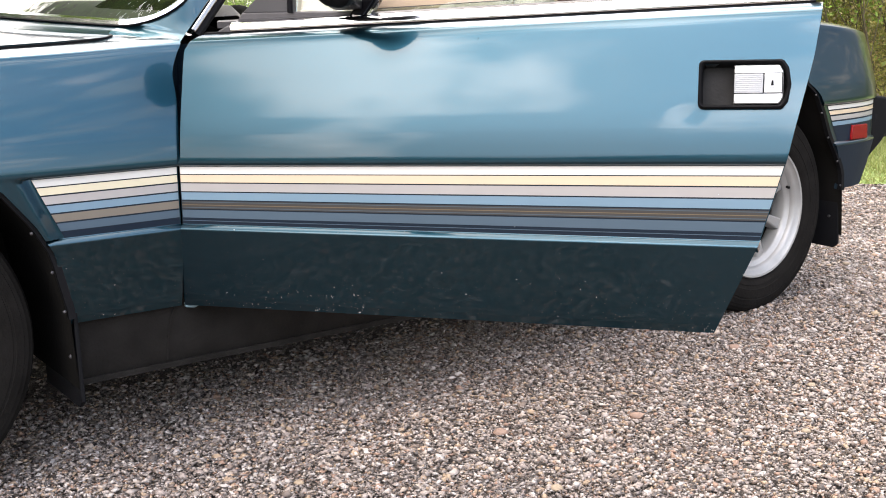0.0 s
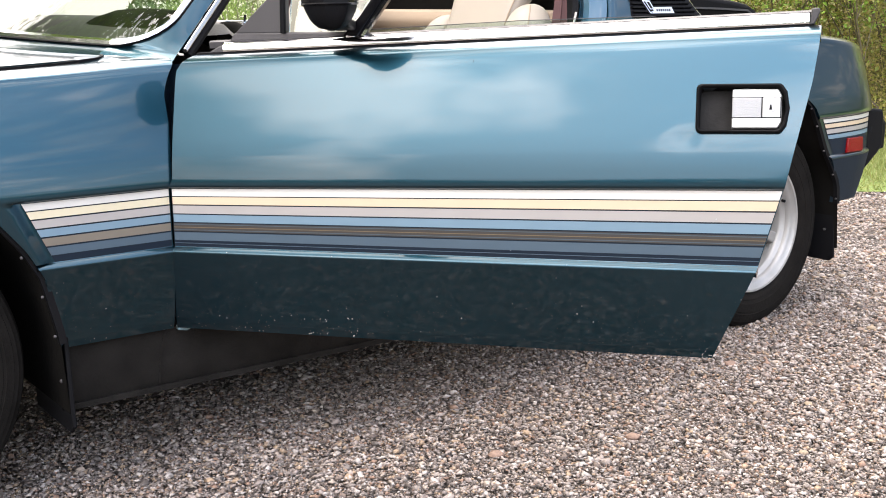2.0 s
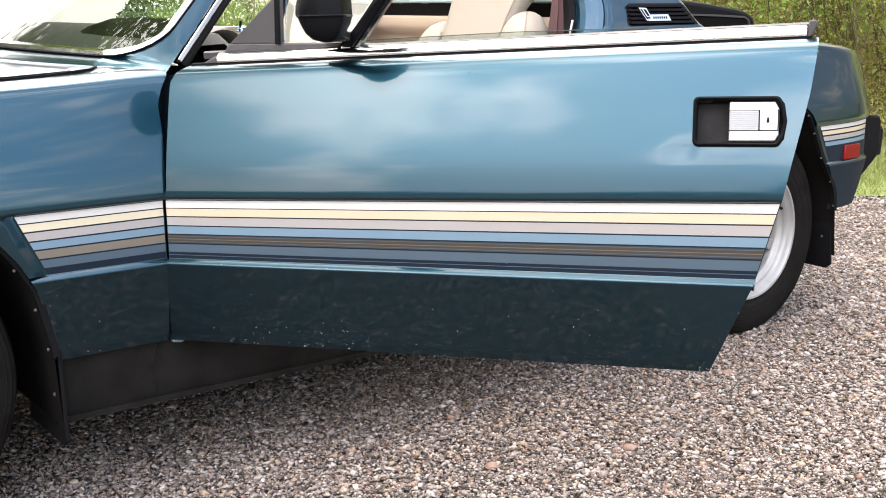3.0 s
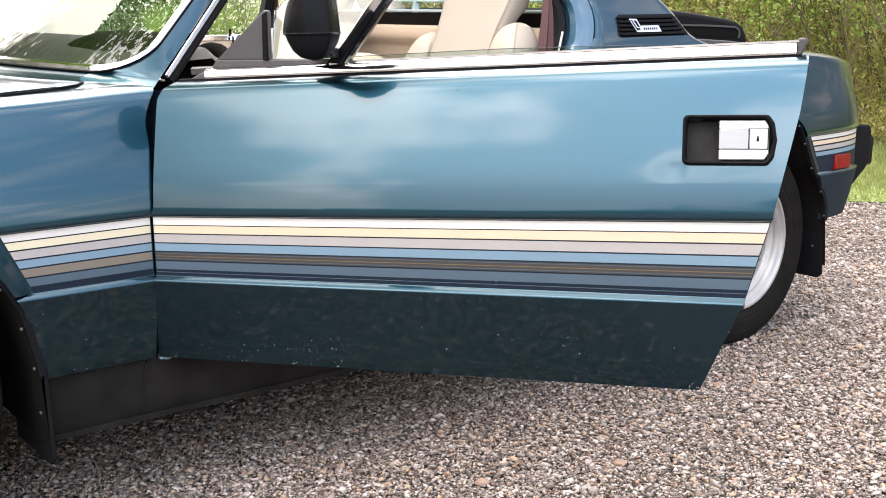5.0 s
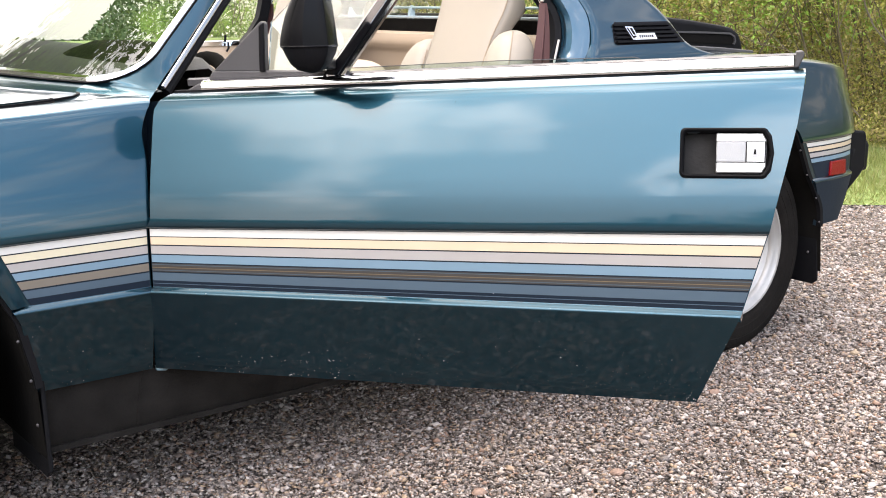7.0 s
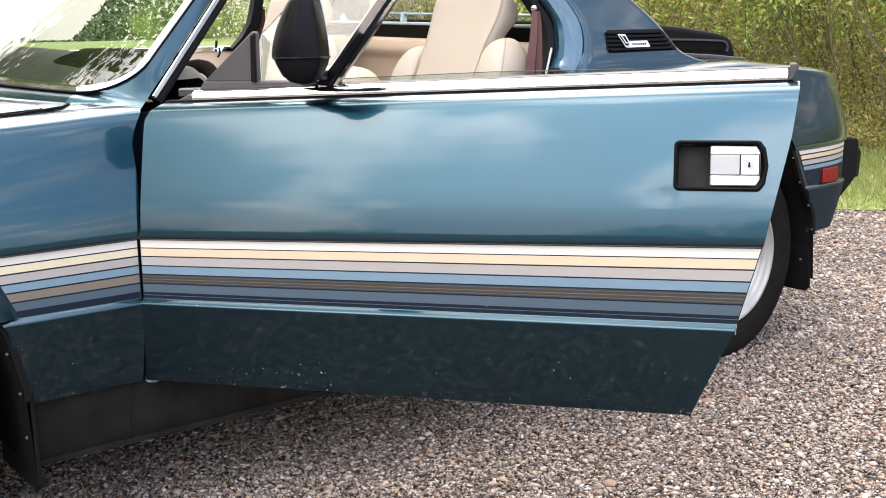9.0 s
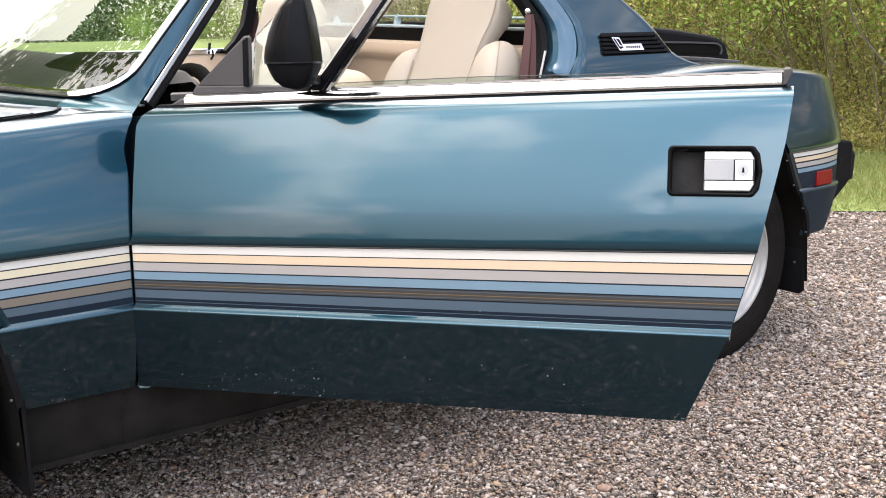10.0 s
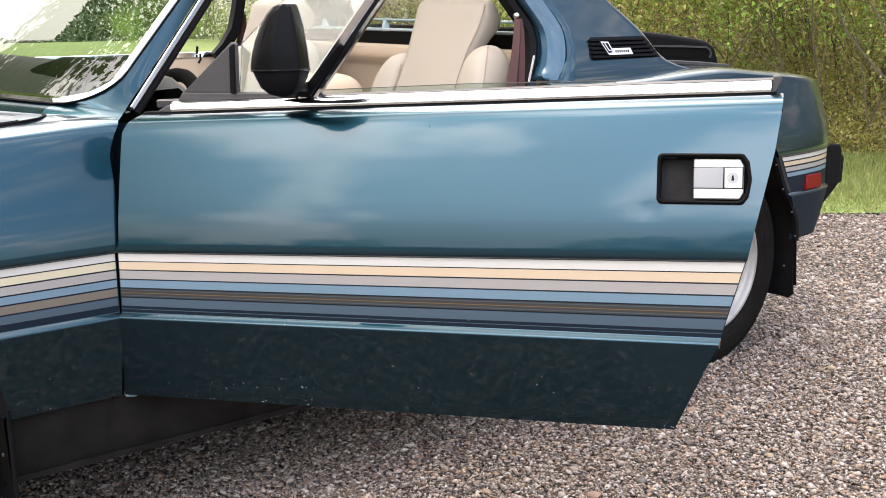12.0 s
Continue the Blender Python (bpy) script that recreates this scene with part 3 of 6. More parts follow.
# wheel arches: dark liners and rubber lips
for sg in (-1, 1):
    for xc, table in ((0.0, ARCH_F), (2.2, ARCH_R)):
        zs_a = [0.17, 0.25, 0.314, 0.37, 0.416, 0.45, 0.48, 0.51, 0.54, 0.57, 0.595, 0.61]
        prof = [(interp(table, z), z) for z in zs_a]
        line = [(xc - r, z) for r, z in prof] + [(xc, table[-1][0])] + [(xc + r, z) for r, z in prof[::-1]]
        bm = bmesh.new()
        grid(bm, [[W3(x, sg * y, z) for x, z in line] for y in (0.774, 0.70, 0.60, 0.46)])
        part("wheel_arch_liner", bm, UNDER, car)
        bm = bmesh.new()
        vs = [bm.verts.new(W3(x, sg * 0.47, z)) for x, z in line]
        bm.faces.new(vs)
        part("inner_arch_wall", bm, UNDER, car)
        bm = bmesh.new()
        top = table[-1][0]
        arc = [0.30 + (top - 0.30) * math.sin(math.pi / 2 * k / 24) for k in range(24)]
        fine = [(xc - interp(table, z), z) for z in arc] + [(xc, top)] + [(xc + interp(table, z), z) for z in arc[::-1]]
        sweep(bm, [W3(x, sg * (smooth_interp(WIDTH, x) - 0.004), z) for x, z in fine], rect(0.012, 0.012), up=(0, 1, 0))
        lip = part("arch_lip", bm, BLACK, car)
        for z in (0.315, 0.385, 0.455, 0.525, 0.575):
            bm = bmesh.new()
            x = xc + interp(table, z) - 0.012
            bmesh.ops.create_uvsphere(bm, u_segments=8, v_segments=5, radius=0.003, matrix=Matrix.Translation(W3(x, sg * (smooth_interp(WIDTH, x) + 0.001), z)))
            part("rivet", bm, GREY, lip)

# mud flaps
for sg in (-1, 1):
    for x0, yo, zb, zt in ((0.335, 0.778, 0.135, 0.36), (2.53, 0.765, 0.132, 0.40)):
        bm = bmesh.new()
        prism(bm, [(yo - 0.19, zb + 0.006), (yo - 0.015, zb), (yo, zb + 0.012), (yo - 0.004, (zb + zt) / 2), (yo - 0.012, zt), (yo - 0.19, zt)], 0.008, Matrix(((0, 0, 1, x0), (sg, 0, 0, 0), (0, 1, 0, 0), (0, 0, 0, 1))))
        fl = bevel(part("mud_flap", bm, BLACK, car, "black rubber mud flap"), 0.002)
        for zz in (zb + 0.09, zt - 0.03):
            bm = bmesh.new()
            bmesh.ops.create_uvsphere(bm, u_segments=10, v_segments=6, radius=0.004, matrix=Matrix.Translation((x0 - 0.002, sg * (yo - 0.03), zz)))
            part("rivet", bm, GREY, fl)

# bonnet, cowl and nose
def hood_end(y):
    return 0.31 + 0.177 * (abs(y) / 0.69) ** 3


def top_z(x, y):
    return smooth_interp(TOPLINE, x) + 0.002 + 0.03 * (1 - (y / 0.70) ** 2)


bm = bmesh.new()
ys_h = [-0.675 + 1.35 * i / 28 for i in range(29)]
rows = []
for i in range(27):
    t = i / 26
    row = []
    for y in ys_h:
        xe = hood_end(y) - (0.05 * max(0, (abs(y) - 0.645) / 0.03) ** 2 if abs(y) > 0.645 else 0)
        x = -0.74 + (xe + 0.74) * t
        row.append(W3(x, y, top_z(x, y) + 0.0015))
    rows.append(row)
grid(bm, rows)
hood = thicken(part("bonnet", bm, PAINT, car, "sky-bright teal-blue bonnet"), 0.006)
# thin black strip drawn for the shade in the bonnet's panel gap
bm = bmesh.new()
edge = [W3(-0.6 + (0.985) * i / 14, -0.683, top_z(-0.6 + 0.985 * i / 14, -0.683) - 0.002) for i in range(15)] + [W3(0.44, -0.682, top_z(0.44, -0.68)), W3(0.466, -0.676, top_z(0.466, -0.676)), W3(0.480, -0.664, top_z(0.48, -0.664) + 0.001), W3(0.483, -0.648, top_z(0.483, -0.648) + 0.001)]
sweep(bm, edge, rect(0.005, 0.004))
part("bonnet_gap_shade", bm, BLACK, hood)
bm = bmesh.new()
rows = []
ys_c = [-0.702 + 1.404 * i / 40 for i in range(41)]
for i in range(7):
    t = i / 6
    row = []
    for y in ys_c:
        a = abs(y)
        xa = (hood_end(y) - 0.03) if a < 0.66 else hood_end(0.66) - 0.03 - (a - 0.66) * 0.2
        xb = 0.385 + 0.18 * (a / 0.70) ** 3 + (0.06 if a > 0.66 else 0)
        x = xa + (xb - xa) * t
        row.append(W3(x, y, top_z(x, y) + 0.003 * t - (0.02 * (a - 0.69) / 0.045 if a > 0.69 else 0)))
    rows.append(row)
grid(bm, rows)
part("cowl", bm, PAINT, car)
bm = bmesh.new()
rows = [[W3(-0.80 + 0.05 * (1 - (y / 0.7) ** 2) * -1 + dx, y, z) for y in [-0.70 + 1.4 * i / 20 for i in range(21)]] for z, dx in ((0.20, 0.04), (0.34, 0.0), (0.50, 0.0), (0.58, 0.03), (0.625, 0.06))]
grid(bm, rows)
part("nose_panel", bm, PAINT, car)
bm = bmesh.new()
sweep(bm, [W3(-0.62, -0.775, 0.40), W3(-0.80, -0.72, 0.40), W3(-0.90, -0.45, 0.40), W3(-0.92, 0, 0.40), W3(-0.90, 0.45, 0.40), W3(-0.80, 0.72, 0.40), W3(-0.62, 0.775, 0.40)], rect(0.09, 0.12))
bevel(part("front_bumper", bm, BLACK, car, "black rubber-faced front bumper"), 0.015)
# inner closing panels keep light out of the body shell
bm = bmesh.new()
for lo, hi in (((-0.78, -0.46, 0.2), (0.42, 0.46, 0.60)), ((1.86, -0.46, 0.2), (2.70, 0.46, 0.66)), ((0.36, -0.66, 0.17), (1.86, 0.66, 0.20))):
    box(bm, lo, hi)
part("chassis", bm, UNDER, car)


# ---- windscreen ----
def screen(v, s):
    a = abs(s)
    hw = 0.70 - 0.145 * v
    x = 0.375 + 0.190 * a**3 + v * (0.42 + (0.340 - 0.42) * a**3)
    return W3(x, s * hw, 0.787 + 0.31 * v + 0.025 * (1 - s * s) * (1 - 0.5 * v))


def s_limit(v):
    lim = 1.0
    if v < 0.16:
        lim -= 0.10 * (1 - math.sqrt(max(0, 1 - (1 - v / 0.16) ** 2)))
    if v > 0.9:
        lim -= 0.06 * (1 - math.sqrt(max(0, 1 - ((v - 0.9) / 0.1) ** 2)))
    return lim


vs_w = [0, 0.004, 0.012, 0.025, 0.045, 0.07, 0.1, 0.13, 0.16, 0.25, 0.4, 0.55, 0.7, 0.8, 0.9, 0.94, 0.97, 0.99, 1.0]
bm = bmesh.new()
grid(bm, [[screen(v, s_limit(v) * (-1 + 2 * i / 36)) for i in range(37)] for v in vs_w])
pane = part("windscreen", bm, SCREEN, car, "raked windscreen glass mirroring trees and sky")
pane.visible_shadow = False
ring = [screen(0, s_limit(0) * (-1 + 2 * i / 36)) for i in range(37)] + [screen(v, s_limit(v)) for v in vs_w[1:]] + [screen(1, s_limit(1) * (1 - 2 * i / 20)) for i in range(1, 21)] + [screen(v, -s_limit(v)) for v in vs_w[::-1][1:-1]]
cmid = screen(0.5, 0)


def frame_rows(ring, inner, outer, lift):
    rows = []
    n = len(ring)
    for i, p in enumerate(ring):
        t = (ring[(i + 1) % n] - ring[(i - 1) % n]).normalized()
        up = Vector((-0.52, 0, 0.85))
        out = t.cross(up)
        if out.dot(p - cmid) < 0:
            out = -out
        out.normalize()
        nrm = up
        rows.append([p - out * inner + nrm * 0.001, p - out * inner * 0.6 + nrm * lift, p + out * outer * 0.6 + nrm * lift, p + out * outer, p + out * outer * 0.5 - nrm * 0.01])
    rows.append(rows[0])
    return rows


bm = bmesh.new()
grid(bm, frame_rows(ring, 0.0040, 0.0085, 0.006), True)
part("screen_frame", bm, CHROME, pane, "bright chrome windscreen surround")
bm = bmesh.new()
grid(bm, frame_rows(ring, -0.0075, 0.0125, 0.0), True)
part("screen_rubber", bm, BLACK, pane)

# painted scuttle that rises from cowl and wings to the foot of the glass
bm = bmesh.new()
low = [screen(0, s_limit(0) * (-1 + 2 * i / 36)) for i in range(37)]
rows = []
for i, p in enumerate(low):
    t = (low[min(i + 1, len(low) - 1)] - low[max(i - 1, 0)]).normalized()
    out = t.cross(Vector((-0.52, 0, 0.85))).normalized()
    if out.dot(p - cmid) < 0:
        out = -out
    a = p + out * 0.0125 - Vector((-0.52, 0, 0.85)) * 0.003
    b = p + out * 0.055
    yy = max(-0.70, min(0.70, b.y))
    b.z = min(b.z, top_z(b.x, yy) + ROLL * (b.y + 0.785) - 0.003)
    m_ = a.lerp(b, 0.45) + Vector((-0.003, 0, 0.002))
    rows.append([a, a.lerp(m_, 0.5), m_, m_.lerp(b, 0.5) - Vector((0, 0, 0.001)), b])
grid(bm, rows)
scuttle_ends = {-1: rows[0], 1: rows[-1]}
part("scuttle", bm, PAINT, car)

# windscreen pillars, their trim and the header rail
for sg in (-1, 1):
    bm = bmesh.new()
    rows = []
    for v in [-0.11, -0.085, -0.055, -0.03, -0.01, *vs_w]:
        if v < 0:                                        # foot of the pillar runs out along the end of the scuttle
            inn = scuttle_ends[sg][[-0.01, -0.03, -0.055, -0.085, -0.11].index(v)].copy()
        else:
            inn = screen(v, sg * s_limit(v)) + Vector((0.002, sg * 0.008, -0.002))
        outp = W3(0.594 + v * (0.808 - 0.606) / 0.60, sg * (0.727 - v * 0.105 / 0.60), 0.772 + 0.31 * v)
        mid = inn.lerp(outp, 0.5) + Vector((-0.0006, sg * 0.0016, 0.0008))
        deep = outp + Vector((0.012, -sg * 0.03, -0.006))
        rows.append([inn + Vector((0.002, -sg * 0.004, -0.02)), inn, inn.lerp(outp, 0.25) + Vector((-0.0004, sg * 0.001, 0.0005)), mid, inn.lerp(outp, 0.8) + Vector((-0.0004, sg * 0.001, 0.0005)), outp, deep])
    grid(bm, rows)
    pil = part("windscreen_pillar", bm, PAINT, car)
    bm = bmesh.new()
    line = [W3(0.612 + v * (0.808 - 0.606) / 0.60, sg * (0.716 - v * 0.105 / 0.60), 0.776 + 0.31 * v) for v in [i / 10 for i in range(11)]]
    sweep(bm, line, rect(0.010, 0.009), up=(0, sg, 0))
    bevel(part("pillar_trim", bm, CHROME, pil, "polished drip trim"), 0.002)
    bm = bmesh.new()
    sweep(bm, [p + Vector((0.012, -sg * 0.012, -0.010)) for p in line], circle(0.009, 8), up=(0, sg, 0))
    part("door_seal", bm, BLACK, pil)
bm = bmesh.new()
sweep(bm, [screen(1, -1 + 2 * i / 12) + Vector((0.03, 0, 0.0)) for i in range(13)], [(-0.03, -0.02), (0.03, -0.02), (0.032, 0.008), (-0.03, 0.012)])
bevel(part("header_rail", bm, PAINT, car), 0.004)

# ---- sail panels, roll hoop and rear deck ----
SAIL_Y = [(0.76, 0.70), (0.79, 0.69), (0.827, 0.672), (0.871, 0.648), (0.966, 0.60), (1.07, 0.557), (1.11, 0.54)]
SAIL_F = [(0.76, 1.655), (0.785, 1.672), (0.81, 1.70), (0.86, 1.73), (0.90, 1.735), (0.966, 1.705), (1.11, 1.655)]
SAIL_R = [(0.76, 2.30), (0.79, 2.16), (0.805, 2.105), (0.826, 2.07), (0.884, 2.032), (0.966, 1.94), (1.11, 1.785)]
for sg in (-1, 1):
    bm = bmesh.new()
    rows = []
    for z in [0.76 + 0.0125 * i for i in range(29)]:
        a, b, y = smooth_interp(SAIL_F, z), smooth_interp(SAIL_R, z), interp(SAIL_Y, z)
        row = []
        for i in range(25):
            t = i / 24
            turn = 0.03 * max(0, (0.06 - t) / 0.06) ** 2 + 0.02 * max(0, (t - 0.94) / 0.06) ** 2
            row.append(W3(a + (b - a) * t, sg * (y - turn), z))
        rows.append(row)
    grid(bm, rows)
    sail = thicken(part("sail_panel", bm, PAINT, car), 0.02)
    # lighter door-jamb flange and black weather seal
    bm = bmesh.new()
    rows = []
    for z in [0.778 + 0.005 * i for i in range(5)] + [0.80 + 0.0125 * i for i in range(25)]:
        a, y = smooth_interp(SAIL_F, max(z, 0.76)), interp(SAIL_Y, z)
        foot = 1 - 0.75 * max(0, min(1, (0.795 - z) / 0.02)) ** 2
        rows.append([W3(a + 0.004, sg * (y + 0.002), z), W3(a - 0.004 * foot, sg * (y + 0.001), z), W3(a - 0.030 * foot, sg * (y - 0.006), z), W3(a - 0.041 * foot, sg * (y - 0.012), z), W3(a - 0.042 * foot, sg * (y - 0.03), z), W3(a - 0.02, sg * (y - 0.062), z)])
    grid(bm, rows)
    part("door_jamb", bm, PAINT_IN, car, "light blue painted door jamb flange")
    bm = bmesh.new()
    rows = []
    for z in [0.70 + 0.0125 * i for i in range(33)]:
        a, y = smooth_interp(SAIL_F, max(z, 0.76)), interp(SAIL_Y, z)
        rows.append([W3(a - 0.012, sg * (y - 0.052), z), W3(a - 0.020, sg * (y - 0.085), z), W3(a - 0.030, sg * (y - 0.12), z)])
    grid(bm, rows)
    part("jamb_recess", bm, PAINT_IN, car)
    bm = bmesh.new()
    line = []
    for z in [0.62 + 0.02 * i for i in range(25)]:
        a, y = smooth_interp(SAIL_F, max(z, 0.76)), interp(SAIL_Y, z)
        line.append(W3(a - 0.046 - 0.05 * max(0, (0.80 - z) / 0.2) ** 1.3, sg * (y - 0.066), z))
    sweep(bm, line, [(-0.010, -0.018), (0.012, -0.016), (0.014, 0.010), (0.0, 0.020), (-0.012, 0.012)], up=(0, sg, 0))
    part("weather_seal", bm, BLACK, car, "thick black door weather seal")
    if sg > 0:
        bm = bmesh.new()
        sweep(bm, [W3(1.60, 0.64, 1.0), W3(1.585, 0.64, 0.93), W3(1.568, 0.64, 0.87), W3(1.535, 0.645, 0.82), W3(1.505, 0.65, 0.79)], [(-0.016, -0.018), (0.016, -0.018), (0.012, 0.018), (-0.012, 0.018)], up=(0, 1, 0))
        part("weather_seal", bm, BLACK, car)
    # slatted air vent with its plate
    vent = [(1.842, 0.874), (2.034, 0.874), (2.072, 0.824), (1.826, 0.826)]
    slope = lambda z: interp(SAIL_Y, z)

    def vp(x, z, e):
        return W3(x - 0.018 - (0.876 - z) * 0.22, sg * (slope(z) + e), z - 0.004)
    bm = bmesh.new()
    ringv = [(1.835, 0.868), (1.844, 0.876), (2.036, 0.876), (2.046, 0.868), (2.082, 0.824), (1.838, 0.822), (1.828, 0.830)]
    vs = [bm.verts.new(vp(x, z, 0.003)) for x, z in ringv]
    bm.faces.new(vs)
    ex = bmesh.ops.extrude_face_region(bm, geom=bm.faces[:])
    bmesh.ops.translate(bm, verts=[g for g in ex["geom"] if isinstance(g, bmesh.types.BMVert)], vec=(0, -sg * 0.02, 0))
    vt = part("air_vent", bm, BLACKG, car, "black slatted air vent with a small silver plate")
    for k in range(5):
        zz = 0.830 + 0.0098 * k
        bm = bmesh.new()
        xe = 2.072 - (zz - 0.826) * 0.80
        sweep(bm, [vp(1.836, zz, 0.006), vp(1.90, zz, 0.006), vp(1.98, zz, 0.006), vp(xe, zz, 0.006)], [(-0.004, -0.0022), (0.004, -0.0022), (0.003, 0.0022), (-0.004, 0.002)])
        part("slat", bm, BLACK, vt)
    bm = bmesh.new()
    for poly in ([(1.868, 0.866), (1.895, 0.865), (1.908, 0.836), (1.888, 0.834)], [(1.888, 0.834), (1.904, 0.849), (1.968, 0.849), (1.974, 0.834)]):
        a = [bm.verts.new(vp(x, z, 0.012)) for x, z in poly]
        b = [bm.verts.new(vp(x, z, 0.006)) for x, z in poly]
        bm.faces.new(a)
        for i in range(4):
            bm.faces.new([a[i], a[(i + 1) % 4], b[(i + 1) % 4], b[i]])
    badge = part("plate", bm, CHROME, vt, "small silver maker's plate")
    bm = bmesh.new()
    for poly in ([(1.873, 0.863), (1.878, 0.863), (1.893, 0.838), (1.889, 0.838)], [(1.883, 0.862), (1.892, 0.8615), (1.900, 0.846), (1.893, 0.846)], [(1.886, 0.8435), (1.899, 0.844), (1.901, 0.840), (1.890, 0.8395)], *[[(1.912 + 0.0075 * i, 0.839), (1.912 + 0.0075 * i, 0.8445), (1.916 + 0.0075 * i, 0.8445), (1.916 + 0.0075 * i, 0.839)] for i in range(7)]):
        bm.faces.new([bm.verts.new(vp(x, z, 0.0126)) for x, z in poly])
    part("plate_mark", bm, BLACK, badge)

# rear deck, engine lid and raised black grille
bm = bmesh.new()
rows = []
for x in [1.80 + 0.04 * i for i in range(25)]:
    zt = smooth_interp(TOPLINE, x)
    half = smooth_interp(WIDTH, x) - 0.08
    rows.append([W3(x, -half + 2 * half * i / 16, zt - 0.002 + 0.012 * (1 - (2 * i / 16 - 1) ** 2)) for i in range(17)])
grid(bm, rows)
part("rear_deck", bm, PAINT, car)
bm = bmesh.new()
rows = [[W3(2.77 + dx - 0.02 * (y / 0.68) ** 2, y, z) for y in [-0.63 + 1.26 * i / 16 for i in range(17)]] for z, dx in ((0.30, -0.08), (0.45, 0.0), (0.62, 0.01), (0.70, 0.0), (0.735, -0.03))]
grid(bm, rows)
part("tail_panel", bm, PAINT, car)
bm = bmesh.new()
side = [(2.02, 0.80), (2.02, 0.898), (2.10, 0.893), (2.20, 0.884), (2.33, 0.868), (2.375, 0.860), (2.405, 0.845), (2.42, 0.815), (2.425, 0.79), (2.425, 0.76)]
rows = []
for y in (-0.575, -0.565, -0.3, 0, 0.3, 0.565, 0.575):
    k = 0.006 if abs(y) > 0.57 else 0
    rows.append([W3(x - k, y, z - 0.012 - k) for x, z in side])
vsg = grid(bm, rows)
bm.faces.new(vsg[0])
bm.faces.new(vsg[-1][::-1])
grille = bevel(part("engine_grille", bm, BLACK, car, "raised black plastic engine-bay grille"), 0.006)
for sg in (-1, 1):
    # flat near-black face stands in for the shade inside the hollow slot
    bm = bmesh.new()
    poly = [(2.13, 0.838), (2.36, 0.830), (2.375, 0.815), (2.37, 0.803), (2.14, 0.815)]
    a = [bm.verts.new(W3(x, sg * 0.578, z)) for x, z in poly]
    bm.faces.new(a)
    part("side_slot_shade", bm, UNDER, grille)
    # grey strip drawn as the highlight along the slot's rim
    bm = bmesh.new()
    sweep(bm, [W3(x, sg * 0.580, z) for x, z in ((2.12, 0.842), (2.25, 0.838), (2.355, 0.833), (2.372, 0.824), (2.376, 0.812), (2.370, 0.803))], rect(0.005, 0.005), up=(0, 1, 0))
    part("slot_rim_highlight", bm, GREY, grille)
    bm = bmesh.new()
    sweep(bm, [W3(2.10, sg * 0.60, 0.806), W3(2.15, sg * 0.598, 0.800), W3(2.28, sg * 0.594, 0.792), W3(2.43, sg * 0.588, 0.779)], rect(0.03, 0.012))
    bevel(part("lid_trim", bm, TRIMGREY, grille, "pale weathered trim strip"), 0.003)
    bm = bmesh.new()
    bmesh.ops.create_uvsphere(bm, u_segments=12, v_segments=6, radius=0.016, matrix=Matrix.Translation(W3(2.29, sg * 0.672, 0.762)) @ Matrix.Diagonal((1.2, 1, 0.5, 1)))
    part("rubber_plug", bm, BLACK, car)

# roll hoop between the sail panels and the upright rear window
bm = bmesh.new()
sweep(bm, [W3(1.70, -0.53 + 1.06 * i / 10, 1.10 + 0.02 * (1 - (i / 5 - 1) ** 2)) for i in range(11)], [(-0.07, -0.02), (0.06, -0.02), (0.06, 0.008), (-0.07, 0.012)])
bevel(part("roll_hoop", bm, PAINT, car), 0.006)
bm = bmesh.new()
grid(bm, [[W3(1.79, y, z) for y in (-0.58, 0, 0.58)] for z in (0.88, 1.085)])
rw = part("rear_window", bm, REARGLASS, car)
rw.visible_shadow = False
for zz, xx, hh in ((0.8785, 1.775, 0.008), (0.905, 1.80, 0.007)):
    bm = bmesh.new()
    sweep(bm, [W3(xx, y, zz) for y in (-0.60, -0.3, 0, 0.3, 0.60)], rect(0.02, hh))
    bevel(part("window_rail", bm, RAIL, car, "pale blue window rail"), 0.003)
for y in (-0.30, 0.13, 0.45):
    bm = bmesh.new()
    sweep(bm, [W3(1.782, y, 0.872), W3(1.80, y + 0.012, 0.908)], rect(0.016, 0.012), up=(0, 1, 0))
    part("window_post", bm, RAIL, car)

# rear bumper with its corner pieces
bm = bmesh.new()
sweep(bm, [W3(2.74, -0.685, 0.462), W3(2.84, -0.672, 0.466), W3(2.90, -0.62, 0.468), W3(2.925, -0.3, 0.468), W3(2.93, 0, 0.468), W3(2.925, 0.3, 0.468), W3(2.90, 0.62, 0.468), W3(2.84, 0.672, 0.466), W3(2.74, 0.685, 0.462)], [(-0.04, -0.045), (0.035, -0.045), (0.04, 0.03), (0.03, 0.048), (-0.04, 0.048)])
bump = bevel(part("rear_bumper", bm, BLACK, car, "black rubber-faced rear bumper"), 0.008)
for sg in (-1, 1):
    bm = bmesh.new()
    poly = [(2.728, 0.546), (2.745, 0.553), (2.815, 0.546), (2.822, 0.528), (2.82, 0.438), (2.795, 0.415), (2.70, 0.352), (2.675, 0.350), (2.662, 0.362), (2.69, 0.405), (2.708, 0.46)]
    prism(bm, poly, 0.11, Matrix(((1, 0, 0, 0), (0, 0, -sg, sg * 0.722), (0, 1, 0, 0), (0, 0, 0, 1))))
    bevel(part("bumper_corner", bm, BLACK, bump, "wedge-shaped black bumper corner"), 0.008, 3)


